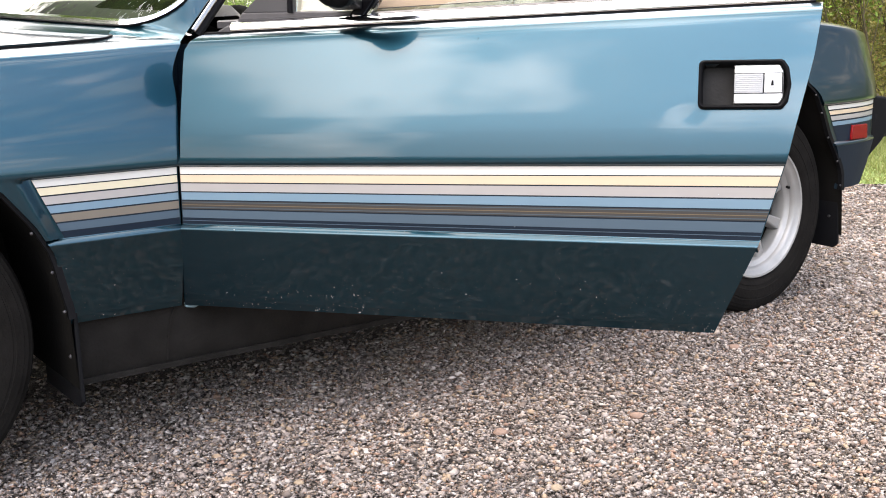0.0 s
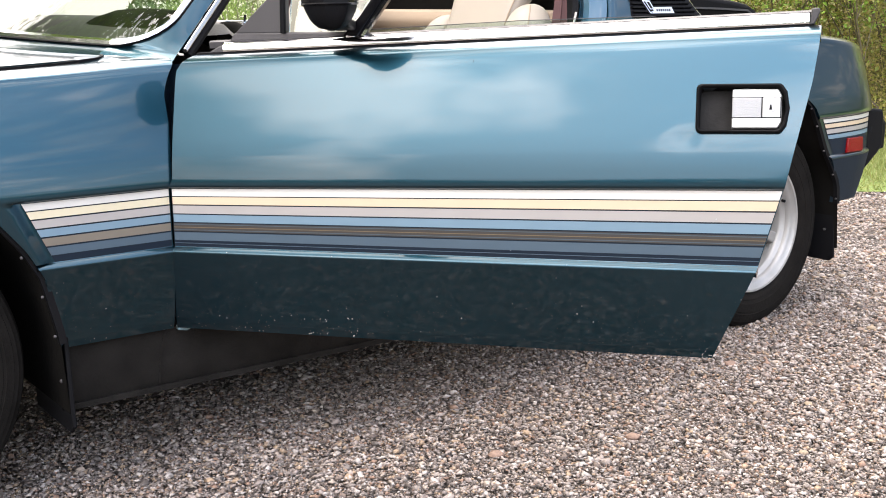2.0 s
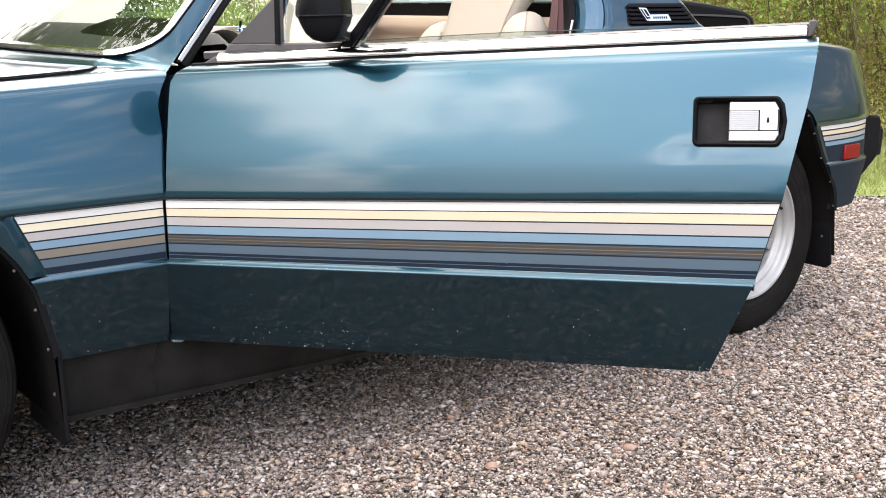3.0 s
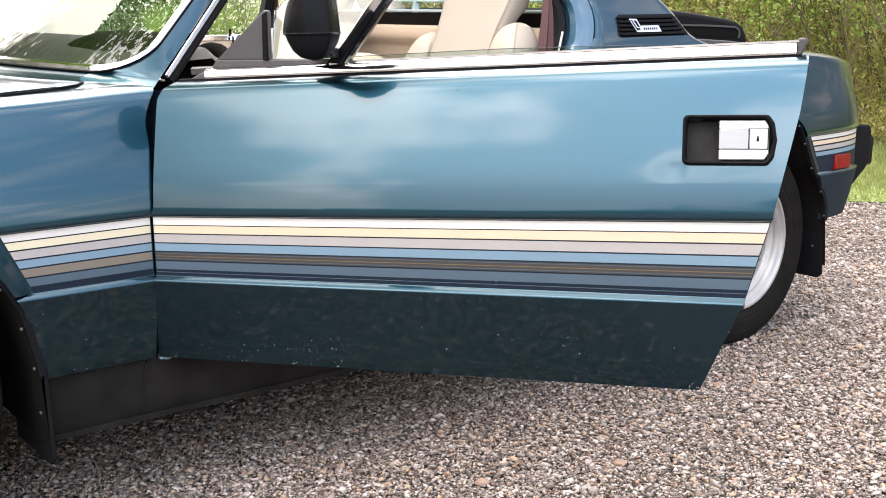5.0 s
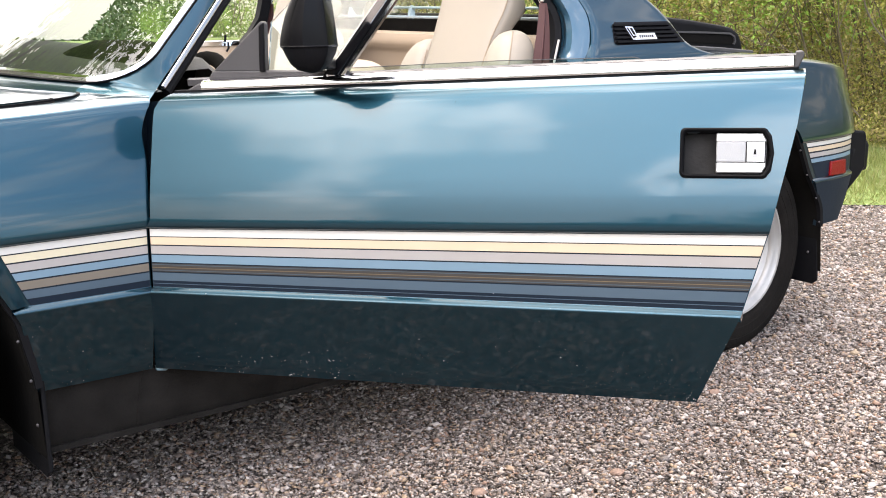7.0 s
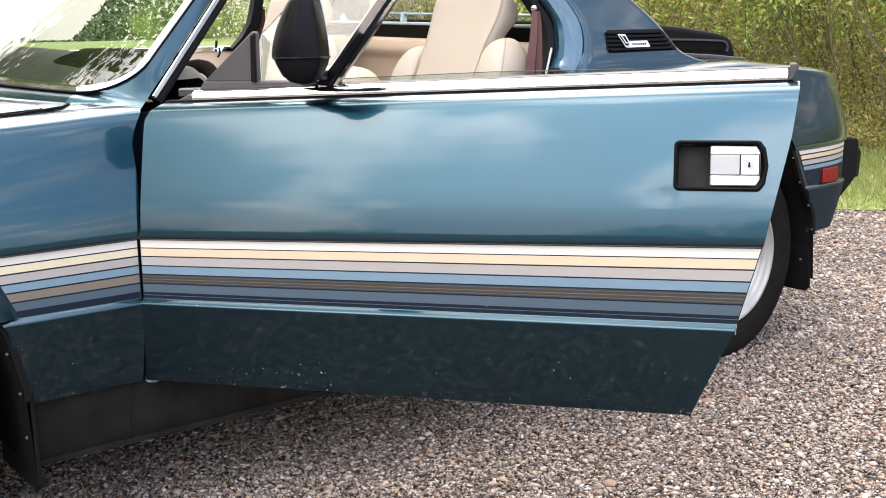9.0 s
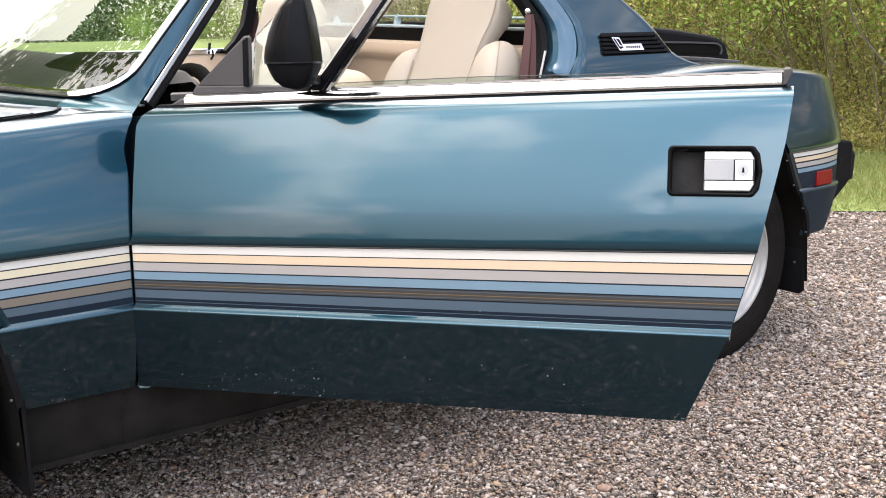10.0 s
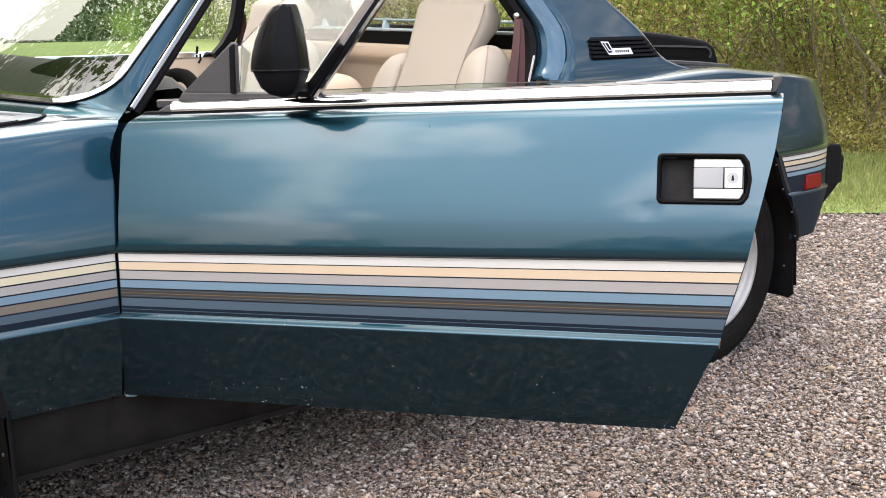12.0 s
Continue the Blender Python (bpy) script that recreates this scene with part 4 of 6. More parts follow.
# ---- wheels ----
def wheel(xc, yc, sg, zc=0.274):
    """A low tyre on a silver alloy rim with four broad spokes."""
    m = Matrix.Translation((xc, yc, zc)) @ Matrix.Diagonal((1, sg, 1, 1))
    bm = bmesh.new()
    R = 0.279
    lathe(bm, [(0.176, 0.062), (0.181, 0.074), (0.196, 0.083), (0.202, 0.0845), (0.203, 0.0835), (0.212, 0.0850), (0.213, 0.0862), (0.222, 0.086), (0.236, 0.0852), (0.237, 0.0838), (0.241, 0.0836), (0.242, 0.0846), (0.248, 0.083), (0.256, 0.0815), (0.257, 0.0795), (0.264, 0.078), (0.2655, 0.0755), (0.272, 0.072), (R, 0.056), (R, 0.040), (R - 0.006, 0.039), (R - 0.006, 0.034), (R, 0.033), (R + 0.001, 0.004), (R - 0.006, 0.003), (R - 0.006, -0.003), (R + 0.001, -0.004), (R, -0.04), (R, -0.056), (0.268, -0.072), (0.24, -0.084), (0.2, -0.083), (0.176, -0.062)], 72, m)
    tyre = part("tyre", bm, RUBBER, car, "worn black low-profile tyre")
    bm = bmesh.new()
    for k in range(64):                       # tread blocks on the shoulder
        a = 2 * math.pi * k / 64
        mm = m @ Matrix.Rotation(a, 4, "Y") @ Matrix.Translation((0, 0, R - 0.004))
        box(bm, (-0.009, 0.046, -0.006), (0.006, 0.071, 0.005), mm @ Matrix.Rotation(-0.5, 4, "X"))
    part("tread", bm, RUBBER, tyre)
    bm = bmesh.new()
    lathe(bm, [(0.180, 0.070), (0.183, 0.078), (0.180, 0.083), (0.175, 0.082), (0.171, 0.076), (0.165, 0.073), (0.160, 0.070), (0.156, 0.060), (0.152, 0.045), (0.149, 0.025), (0.148, 0.0)], 72, m)
    rim = part("rim", bm, ALLOY, tyre, "silver deep-dish alloy rim")
    # near-black disc stands in for the shade seen between the spokes
    bm = bmesh.new()
    lathe(bm, [(0.149, 0.004), (0.06, 0.004), (0.0, 0.004)], 40, m)
    part("brake_shade", bm, UNDER, rim)
    bm = bmesh.new()
    lathe(bm, [(0.163, 0.070), (0.157, 0.060), (0.150, 0.054), (0.146, 0.050), (0.144, 0.046), (0.143, 0.012)], 64, m)
    part("rim_face", bm, ALLOY, rim)
    for k in range(8):
        bm = bmesh.new()
        mm = m @ Matrix.Rotation(math.pi / 8 + k * math.pi / 4, 4, "Y")
        poly = [(-0.011, 0.03), (0.011, 0.03), (0.014, 0.09), (0.020, 0.146), (-0.020, 0.146), (-0.014, 0.09)]
        bmx = [(mm @ Vector((x, 0.020, z)), mm @ Vector((x * 0.8, 0.050 if z < 0.12 else 0.044, z))) for x, z in poly]
        a = [bm.verts.new(p[0]) for p in bmx]
        b = [bm.verts.new(p[1]) for p in bmx]
        bm.faces.new(b)
        n = len(poly)
        for i in range(n):
            bm.faces.new([a[i], a[(i + 1) % n], b[(i + 1) % n], b[i]])
        bevel(part("spoke", bm, ALLOY, rim), 0.004)
        if k % 2:
            continue
        bm = bmesh.new()
        lathe(bm, [(0.0, 0.062), (0.009, 0.060), (0.011, 0.05), (0.011, 0.03)], 6, m @ Matrix.Rotation(k * math.pi / 4, 4, "Y") @ Matrix.Translation((0.045, 0, 0)))
        part("wheel_bolt", bm, STEEL, rim)
    bm = bmesh.new()
    lathe(bm, [(0.0, 0.058), (0.026, 0.056), (0.032, 0.05), (0.036, 0.02), (0.06, 0.018)], 32, m)
    part("hub_cap", bm, ALLOY, rim)
    bm = bmesh.new()
    sweep(bm, [m @ Vector((0.148, 0.048, 0.05)), m @ Vector((0.142, 0.066, 0.048))], circle(0.004, 8), up=(0, 0, 1))
    part("valve_cap", bm, BLACK, rim)


for xc in (0.0, 2.2):
    for sg in (-1, 1):
        wheel(xc, sg * 0.668, sg)

# ---- the open driver's door ----
HINGE = Vector((0.537, -0.789, 0))
ALONG = Vector((0.625, -0.816, 0)).normalized()
OUT = Vector((ALONG.y, -ALONG.x, 0))
SLOPE = [(0.28, -0.005), (0.44, -0.003), (0.545, 0.0125), (0.77, 0.027)]
D_END = [(0.281, 0.927), (0.437, 0.994), (0.559, 1.029), (0.606, 1.039), (0.718, 1.065), (0.77, 1.073), (0.795, 1.076)]


def dz(u, z, o=0.0):
    """u metres along the door, at height z, o metres out from the stripe groove."""
    return HINGE + ALONG * u + OUT * o + Vector((0, 0, z))


def d_off(z):
    return smooth_interp(OFFS, z) if 0.56 < z < 0.74 else interp(OFFS, z)


def dp(u, z, e=0.0):
    """A point on the door's skin; z is its height at the hinge."""
    return dz(u, z + 0.0045 * max(0, min(1, (z - 0.68) / 0.08)) + interp(SLOPE, z) * u, d_off(z) + e)


def d_front(z):
    return 0.001 + 0.009 * max(0, min(1, (z - 0.547) / 0.012)) - 0.018 * max(0, (0.43 - z) / 0.144) - 0.003 * max(0, min(1, (z - 0.56) / 0.16)) + (0.022 * max(0, (z - 0.735) / 0.03) ** 2)


TS = sorted({0.0, 0.004, 0.012, 0.03, *[0.05 * i for i in range(2, 17)], 0.825, 0.841, 0.861, 0.875, 0.90, 0.925, 0.945, 0.977, 0.99, 0.996, 1.0})
DZ = sorted({*[z for z in ZROWS if z <= 0.766], 0.6265, 0.688, 0.70})
rows, keep = [], []
for z in DZ:
    a, b = d_front(z), interp(D_END, z + interp(SLOPE, z))
    row = []
    for t in TS:
        roll_in = 0.0
        u = a + (b - a) * t
        if 0.60 < z < 0.71:                   # upright sides for the handle opening
            u = {0.861: 0.8995, 0.977: 1.029 if 0.634 <= z <= 0.682 else 1.014}.get(t, u)
        row.append(dp(u, z, roll_in))
    rows.append(row)
bm = bmesh.new()
vs = grid(bm, rows)
hole = []
for i, z in enumerate(DZ[:-1]):
    for j, t in enumerate(TS[:-1]):
        if 0.6265 <= z < 0.6875 and 0.861 < (t + TS[j + 1]) / 2 < 0.977:
            f = bm.faces.get([vs[i][j], vs[i][j + 1], vs[i + 1][j + 1], vs[i + 1][j]])
            if f:
                hole.append(f)
bmesh.ops.delete(bm, geom=hole, context="FACES")
# a shallow dent below the handle
dent = dp(0.882, 0.617)
for v in bm.verts:
    d = (v.co - dent).length
    if d < 0.03:
        v.co -= OUT * 0.0014 * math.exp(-(d / 0.012) ** 2)
door = thicken(part("driver_door", bm, PAINT, car, "wide-open teal-blue door with chipped lower edge", angle=30), 0.02)

bm = bmesh.new()
inner = [dz(u, z, -0.115) for u, z in ((0.03, 0.30), (0.91, 0.30), (1.04, 0.60), (1.06, 0.775), (0.03, 0.76))]
outer = [dz(u, z, -0.05) for u, z in ((0.03, 0.30), (0.91, 0.30), (1.01, 0.55), (1.03, 0.60), (0.03, 0.60))]
a = [bm.verts.new(p) for p in outer]
b = [bm.verts.new(p) for p in inner]
bm.faces.new(b)
for i in range(5):
    bm.faces.new([a[i], a[(i + 1) % 5], b[(i + 1) % 5], b[i]])
part("inner_panel", bm, TAN, door, "tan vinyl door lining")

# stripes
d_end_at = lambda z: interp(D_END, z + interp(SLOPE, z)) - 0.0015
bm = bmesh.new()
tape(bm, lambda z: 0.002, d_end_at, lambda u, z: dp(u, z, 0.0008), 0.5432, 0.4412, 40)
part("stripe_backing", bm, NAVY_S, door, "dark navy backing of the stripes")
for z0, z1, m, word in STRIPES:
    bm = bmesh.new()
    tape(bm, lambda z: 0.003, d_end_at, lambda u, z: dp(u, z, 0.0016), z0, z1, 40)
    part("stripe", bm, m, door, word + " tape stripe")
for zc, m in ((0.4755, GOLD_S), (0.4805, SLATE_S), (0.4710, SLATE_S), (0.4475, SLATE_S)):
    bm = bmesh.new()
    tape(bm, lambda z: 0.003, d_end_at, lambda u, z: dp(u, z, 0.0022), zc + 0.0005, zc - 0.0005, 40)
    part("pinstripe", bm, m, door)

# belt line: body-coloured lip, chrome strip, grey scraper and end cap
def belt(u, lo, o):
    return dz(u, 0.7725 + lo + 0.0265 * u, o)


def strip(name, m, u0, u1, secs, label="", n=20, host=None):
    bm = bmesh.new()
    rows = [[belt(u0 + (u1 - u0) * i / n, l, o) for l, o in secs] for i in range(n + 1)]
    vs = grid(bm, rows, True)
    bm.faces.new(vs[0][::-1])
    bm.faces.new(vs[-1])
    return part(name, bm, m, host or door, label, angle=50)


strip("belt_gap", BLACK, 0.03, 1.066, [(-0.002, -0.069), (0.0008, -0.0695), (0.002, -0.085), (-0.003, -0.09)])
strip("belt_chrome", CHROME, 0.082, 1.058, [(0.0012, -0.0672), (0.0105, -0.0665), (0.0150, -0.0705), (0.0178, -0.080), (0.0012, -0.085)], "polished chrome belt strip")
strip("window_scraper", TRIMGREY, 0.05, 1.062, [(0.008, -0.082), (0.0185, -0.080), (0.0215, -0.087), (0.012, -0.110)], "greyed rubber window scraper")
bm = bmesh.new()
prism(bm, [(1.0575, 0.800), (1.066, 0.801), (1.074, 0.820), (1.072, 0.8255), (1.062, 0.8245)], 0.055, Matrix((( ALONG.x, 0, -OUT.x, HINGE.x - 0.066 * OUT.x), (ALONG.y, 0, -OUT.y, HINGE.y - 0.066 * OUT.y), (0, 1, 0, 0), (0, 0, 0, 1))))
bevel(part("end_cap", bm, GREY, door, "dark grey plastic belt end cap"), 0.002)
bm = bmesh.new()
prism(bm, [(0.035, 0.766), (0.10, 0.771), (0.10, 0.793), (0.07, 0.785)], 0.05, Matrix((( ALONG.x, 0, -OUT.x, HINGE.x - 0.073 * OUT.x), (ALONG.y, 0, -OUT.y, HINGE.y - 0.073 * OUT.y), (0, 1, 0, 0), (0, 0, 0, 1))))
bevel(part("front_cap", bm, TRIMGREY, door), 0.003)


def door_plane(o):
    """Local x along the door, y up, z inward from offset o."""
    return Matrix(((ALONG.x, 0, -OUT.x, HINGE.x + o * OUT.x), (ALONG.y, 0, -OUT.y, HINGE.y + o * OUT.y), (0, 1, 0, 0), (0, 0, 0, 1)))


# mirror sail plate, quarter light, divider and lowered window
bm = bmesh.new()
prism(bm, [(0.100, 0.806), (0.196, 0.805), (0.198, 0.886), (0.193, 0.890)], 0.022, door_plane(-0.078))
tri = bevel(part("corner_plate", bm, GREY, door, "dull black plastic corner plate"), 0.003)
bm = bmesh.new()
prism(bm, [(0.189, 0.805), (0.1985, 0.804), (0.200, 0.887), (0.191, 0.881)], 0.008, door_plane(-0.072))
bevel(part("plate_edge", bm, BLACK, tri), 0.002)
bm = bmesh.new()
prism(bm, [(0.09, 0.793), (0.34, 0.799), (0.34, 0.806), (0.100, 0.808)], 0.03, door_plane(-0.078))
bevel(part("quarter_base", bm, TRIMGREY, tri), 0.003)


def pane_prism(poly, o, name, label):
    bm = bmesh.new()
    lean = radians(13 if "quarter" in name else 0)      # the fixed glass leans in at the top
    prism(bm, poly, 0.004, door_plane(o) @ Matrix.Translation((0, 0.803, 0)) @ Matrix.Rotation(lean, 4, "X") @ Matrix.Translation((0, -0.803, 0)))
    ob = part(name, bm, QUARTER if "quarter" in name else GLASS, door, label, smooth=False)
    ob.visible_shadow = False
    return ob


pane_prism([(0.198, 0.803), (0.328, 0.803), (0.435, 0.958), (0.535, 1.095), (0.443, 1.095), (0.266, 0.957), (0.199, 0.890)], -0.090, "quarter_light", "fixed quarter-light glass")
pane_prism([(0.338, 0.79), (0.80, 0.79), (0.835, 0.805), (0.826, 0.8165), (0.818, 0.8185), (0.60, 0.8165), (0.341, 0.808)], -0.096, "lowered_window", "clear door glass wound almost fully down")
# dull edge of the lowered glass
bm = bmesh.new()
sweep(bm, [dz(0.341, 0.8083, -0.098), dz(0.60, 0.8168, -0.098), dz(0.818, 0.8188, -0.098), dz(0.826, 0.8168, -0.098)], rect(0.004, 0.0012))
part("glass_edge", bm, TRIMGREY, door)
line = [dz(0.312 + 0.233 * i / 6, 0.795 + 0.30 * i / 6, -0.082) for i in range(7)]
bm = bmesh.new()
sweep(bm, line, [(-0.009, -0.009), (0.009, -0.009), (0.010, 0.009), (-0.006, 0.012)], up=OUT)
div = bevel(part("window_divider", bm, CHROME, door, "slanting polished window divider"), 0.003)
bm = bmesh.new()
sweep(bm, [p + ALONG * 0.0128 + Vector((0, 0, -0.004)) for p in line], rect(0.007, 0.012), up=OUT)
part("divider_channel", bm, BLACK, div)
bm = bmesh.new()
sweep(bm, [p + ALONG * 0.0190 + Vector((0, 0, -0.006)) for p in line], rect(0.005, 0.014), up=OUT)
part("divider_edge", bm, CHROME, div)
bm = bmesh.new()
prism(bm, [(0.302, 0.797), (0.330, 0.797), (0.392, 0.878), (0.388, 0.886), (0.381, 0.884)], 0.012, door_plane(-0.070))
bevel(part("divider_foot", bm, BLACKG, div), 0.004)

# chips and a scratch in the paint
chips = random.Random(3)
CHIP = mat("bare_primer_chip", (0.40, 0.42, 0.43), 0.7)
spots_d = [(0.908 + 0.018 * chips.random(), 0.286 + 0.022 * chips.random() ** 2) for _ in range(11)]
spots_d += [(0.06 + 0.30 * chips.random(), 0.289 + 0.034 * chips.random() ** 2) for _ in range(38)]
spots_d += [(0.40 + 0.50 * chips.random(), 0.30 + 0.11 * chips.random()) for _ in range(14)]
spots_d += [(0.1055, 0.4345), (0.607, 0.452), (0.70, 0.4345), (0.30, 0.4345), (0.93, 0.504)]
for u, z in spots_d:
    bm = bmesh.new()
    k, r_ = chips.randint(5, 7), chips.uniform(0.0003, 0.0010)
    bm.faces.new([bm.verts.new(dp(u + r_ * chips.uniform(0.5, 1.3) * math.cos(2 * math.pi * i / k), z + r_ * chips.uniform(0.5, 1.2) * math.sin(2 * math.pi * i / k), 0.0006 if z < 0.44 else 0.0024)) for i in range(k)])
    thicken(part("paint_chip", bm, CHIP, door), 0.0004, 1.0)
bm = bmesh.new()
bm.faces.new([bm.verts.new(dp(u, z, 0.0005)) for u, z in ((0.5405, 0.7355), (0.5410, 0.7356), (0.5422, 0.7395), (0.5417, 0.7395))])
thicken(part("scratch", bm, BLACK, door), 0.0003, 1.0)

# recessed door handle
HO = -0.0065
def CH(x0, z0, x1, z1, c, r=0.008):
    """Outline with rounded ends at the front and chamfered ones at the back."""
    arc = [(x0 + r - r * math.sin(a * math.pi / 8), r - r * math.cos(a * math.pi / 8)) for a in range(5)]
    return [(x, z0 + z) for x, z in arc[::-1]] + [(x1 - c - 0.004, z0), (x1 - c, z0 + 0.002), (x1 - 0.004, z0 + 0.012), (x1, (z0 + z1) / 2), (x1 - 0.004, z1 - 0.012), (x1 - c, z1 - 0.002), (x1 - c - 0.004, z1)] + [(x, z1 - z) for x, z in arc]


tiltm = Matrix.Translation(dz(0.965, 0.678, HO)) @ Matrix(((ALONG.x, 0, -OUT.x, 0), (ALONG.y, 0, -OUT.y, 0), (0, 1, 0, 0), (0, 0, 0, 1))) @ Matrix.Rotation(radians(14.5), 4, "X")
outer_r = CH(-0.069, -0.0375, 0.068, 0.0375, 0.011)
inner_r = CH(-0.0635, -0.0325, 0.0625, 0.0325, 0.010, 0.006)
bm = bmesh.new()
rows = []
for (xo, zo), (xi, zi) in zip(outer_r, inner_r):
    rows.append([tiltm @ Vector((xo, zo, 0.006)), tiltm @ Vector((xo, zo, -0.004)), tiltm @ Vector(((xo + xi) / 2, (zo + zi) / 2, -0.0065)), tiltm @ Vector((xi, zi, -0.004)), tiltm @ Vector((xi, zi, 0.030))])
rows.append(rows[0])
grid(bm, rows)
handle = part("handle_recess", bm, BLACK, door, "black handle recess with a raised rim", angle=60)
bm = bmesh.new()
bm.faces.new([bm.verts.new(tiltm @ Vector((x, z, 0.028))) for x, z in inner_r])
part("recess_floor", bm, WORN, handle, "rubbed grey-black recess floor")
bm = bmesh.new()
prism(bm, [(-0.016, -0.030), (0.051, -0.030), (0.0565, -0.020), (0.0565, 0.020), (0.051, 0.030), (-0.016, 0.030)], 0.012, tiltm @ Matrix.Translation((0, 0, -0.002)))
lever = bevel(part("handle_lever", bm, STEEL, handle, "bright metal pull handle"), 0.002)
bm = bmesh.new()
prism(bm, [(-0.0158, -0.014), (0.0272, -0.014), (0.0272, 0.0165), (-0.0158, 0.0165)], 0.004, tiltm @ Matrix.Translation((0, 0, -0.0032)))
bevel(part("ribbed_grip", bm, DULLSTEEL, lever), 0.001)
for k in range(9):
    bm = bmesh.new()
    z = -0.011 + 0.003 * k
    prism(bm, [(-0.0145, z), (0.026, z), (0.026, z + 0.0012), (-0.0145, z + 0.0012)], 0.0012, tiltm @ Matrix.Translation((0, 0, -0.0040)))
    part("rib", bm, DULLSTEEL, lever)
# black shims draw the shade lines around grip and lock plate
for x0, z0, x1, z1 in ((-0.0164, -0.0148, 0.0278, 0.0173), (0.0274, -0.0146, 0.0556, 0.0176)):
    bm = bmesh.new()
    prism(bm, [(x0, z0), (x1, z0), (x1, z1), (x0, z1)], 0.003, tiltm @ Matrix.Translation((0, 0, -0.0023 - (0.0002 if x0 > 0 else 0))))
    part("gap_shade", bm, BLACK, lever)
bm = bmesh.new()
prism(bm, [(0.0285, -0.0135), (0.0545, -0.0135), (0.0545, 0.0165), (0.0285, 0.0165)], 0.004, tiltm @ Matrix.Translation((0, 0, -0.0036)))
lock = bevel(part("lock_plate", bm, STEEL, lever), 0.001)
bm = bmesh.new()
prism(bm, [(0.0405 + x, 0.0015 + y) for x, y in circle(0.0085, 20)], 0.002, tiltm @ Matrix.Translation((0, 0, -0.0052)))
part("lock_barrel", bm, DULLSTEEL, lock)
bm = bmesh.new()
prism(bm, [(0.0385, -0.0025), (0.0425, -0.0025), (0.0415, 0.005), (0.0395, 0.005)], 0.001, tiltm @ Matrix.Translation((0, 0, -0.0060)))
part("keyhole", bm, BLACK, lock)

# door mirror in a black cover
MIR = [(0.8075, 0.328, 0.341, 0.012), (0.812, 0.310, 0.352, 0.030), (0.822, 0.298, 0.361, 0.045), (0.836, 0.291, 0.368, 0.056), (0.8475, 0.286, 0.3705, 0.061), (0.8485, 0.2835, 0.371, 0.063), (0.856, 0.2835, 0.3705, 0.063), (0.872, 0.2865, 0.3690, 0.063), (0.892, 0.2925, 0.3670, 0.060), (0.912, 0.3015, 0.3645, 0.055), (0.930, 0.312, 0.3610, 0.047), (0.940, 0.321, 0.3585, 0.040), (0.9445, 0.330, 0.3565, 0.030)]


def mirror_row(z, l, r, hw, n=9):
    """A slice: round-nosed towards the front, with a flat facet running back to the glass."""
    r2, q = r - 0.003, hw * 0.62
    w = (r2 - l) * 0.60
    nose = [(l + w - w * math.cos(a), q * math.sin(a)) for a in [math.pi / 2 * i / n for i in range(n + 1)]]
    half = nose + [(l + w + (r2 - l - w) * k, q * (1 - 0.42 * k)) for k in (0.33, 0.66, 0.97)] + [(r2, q * 0.5)]
    out = [dz(u + 0.012, z, 0.080 + o) for u, o in half] + [dz(u + 0.012, z, 0.080 - o) for u, o in half[:0:-1]]
    return out


for nm, lo, hi, m, word in (("mirror_foot", 0, 5, BLACK, "creased black lower cover"), ("mirror_shell", 5, 13, BLACKG, "gloss black mirror shell")):
    bm = bmesh.new()
    vs = grid(bm, [mirror_row(*r) for r in MIR[lo:hi]], True)
    bm.faces.new(vs[0][::-1])
    bm.faces.new(vs[-1])
    shell = part(nm, bm, m, door, word, angle=50)
    ring_n = len(mirror_row(*MIR[0]))
    for e in shell.data.edges:                # the crease between nose and facet
        if all(v % ring_n == 9 for v in e.vertices):
            e.use_edge_sharp = True
    if nm == "mirror_foot":
        foot = shell
bm = bmesh.new()
vs = mirror_row(0.848, 0.2855, 0.3708, 0.0625)
sweep(bm, vs, circle(0.0020, 6), closed=True)
part("mirror_ridge", bm, BLACKG, foot)
bm = bmesh.new()
sweep(bm, [dz(0.30, 0.815, -0.08), dz(0.322, 0.818, 0.0), dz(0.336, 0.822, 0.06)], rect(0.05, 0.016))
bevel(part("mirror_arm", bm, BLACK, foot), 0.004)
# dark navy sheet standing in for the shade in the gap between door and pillar
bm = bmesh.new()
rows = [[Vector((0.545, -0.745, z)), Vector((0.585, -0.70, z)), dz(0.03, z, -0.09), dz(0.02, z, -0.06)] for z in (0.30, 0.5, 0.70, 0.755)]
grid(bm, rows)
part("hinge_gap_shade", bm, SHADE_NAVY, car)

# closed passenger door with its own stripes
bm = bmesh.new()
grid(bm, side_rows(1, lambda z: 0.538, lambda z: door_end(z) - 0.006, 0.286, 0.767))
pdoor = thicken(part("passenger_door", bm, PAINT, car, angle=30), 0.012)
body_stripes(1, pdoor, lambda z: 0.54, lambda z: door_end(z) - 0.008, STRIPES)
bm = bmesh.new()
grid(bm, [[W3(x, 0.664 - 0.01 * math.sin(z * 30), z) for x in [0.60 + 0.095 * i for i in range(11)]] for z in (0.30, 0.45, 0.60, 0.70, 0.76, 0.79)])
part("inner_panel", bm, TAN, pdoor, "tan vinyl door lining")
bm = bmesh.new()
sweep(bm, [W3(0.60 + 0.095 * i, 0.69, 0.7985) for i in range(11)], [(-0.025, -0.012), (0.02, -0.012), (0.018, 0.006), (-0.02, 0.004)])
bevel(part("belt_chrome", bm, CHROME, pdoor), 0.002)
bm = bmesh.new()
sweep(bm, [W3(1.455, 0.672, 0.80), W3(1.458, 0.672, 0.822)], circle(0.004, 10), up=(0, 1, 0))
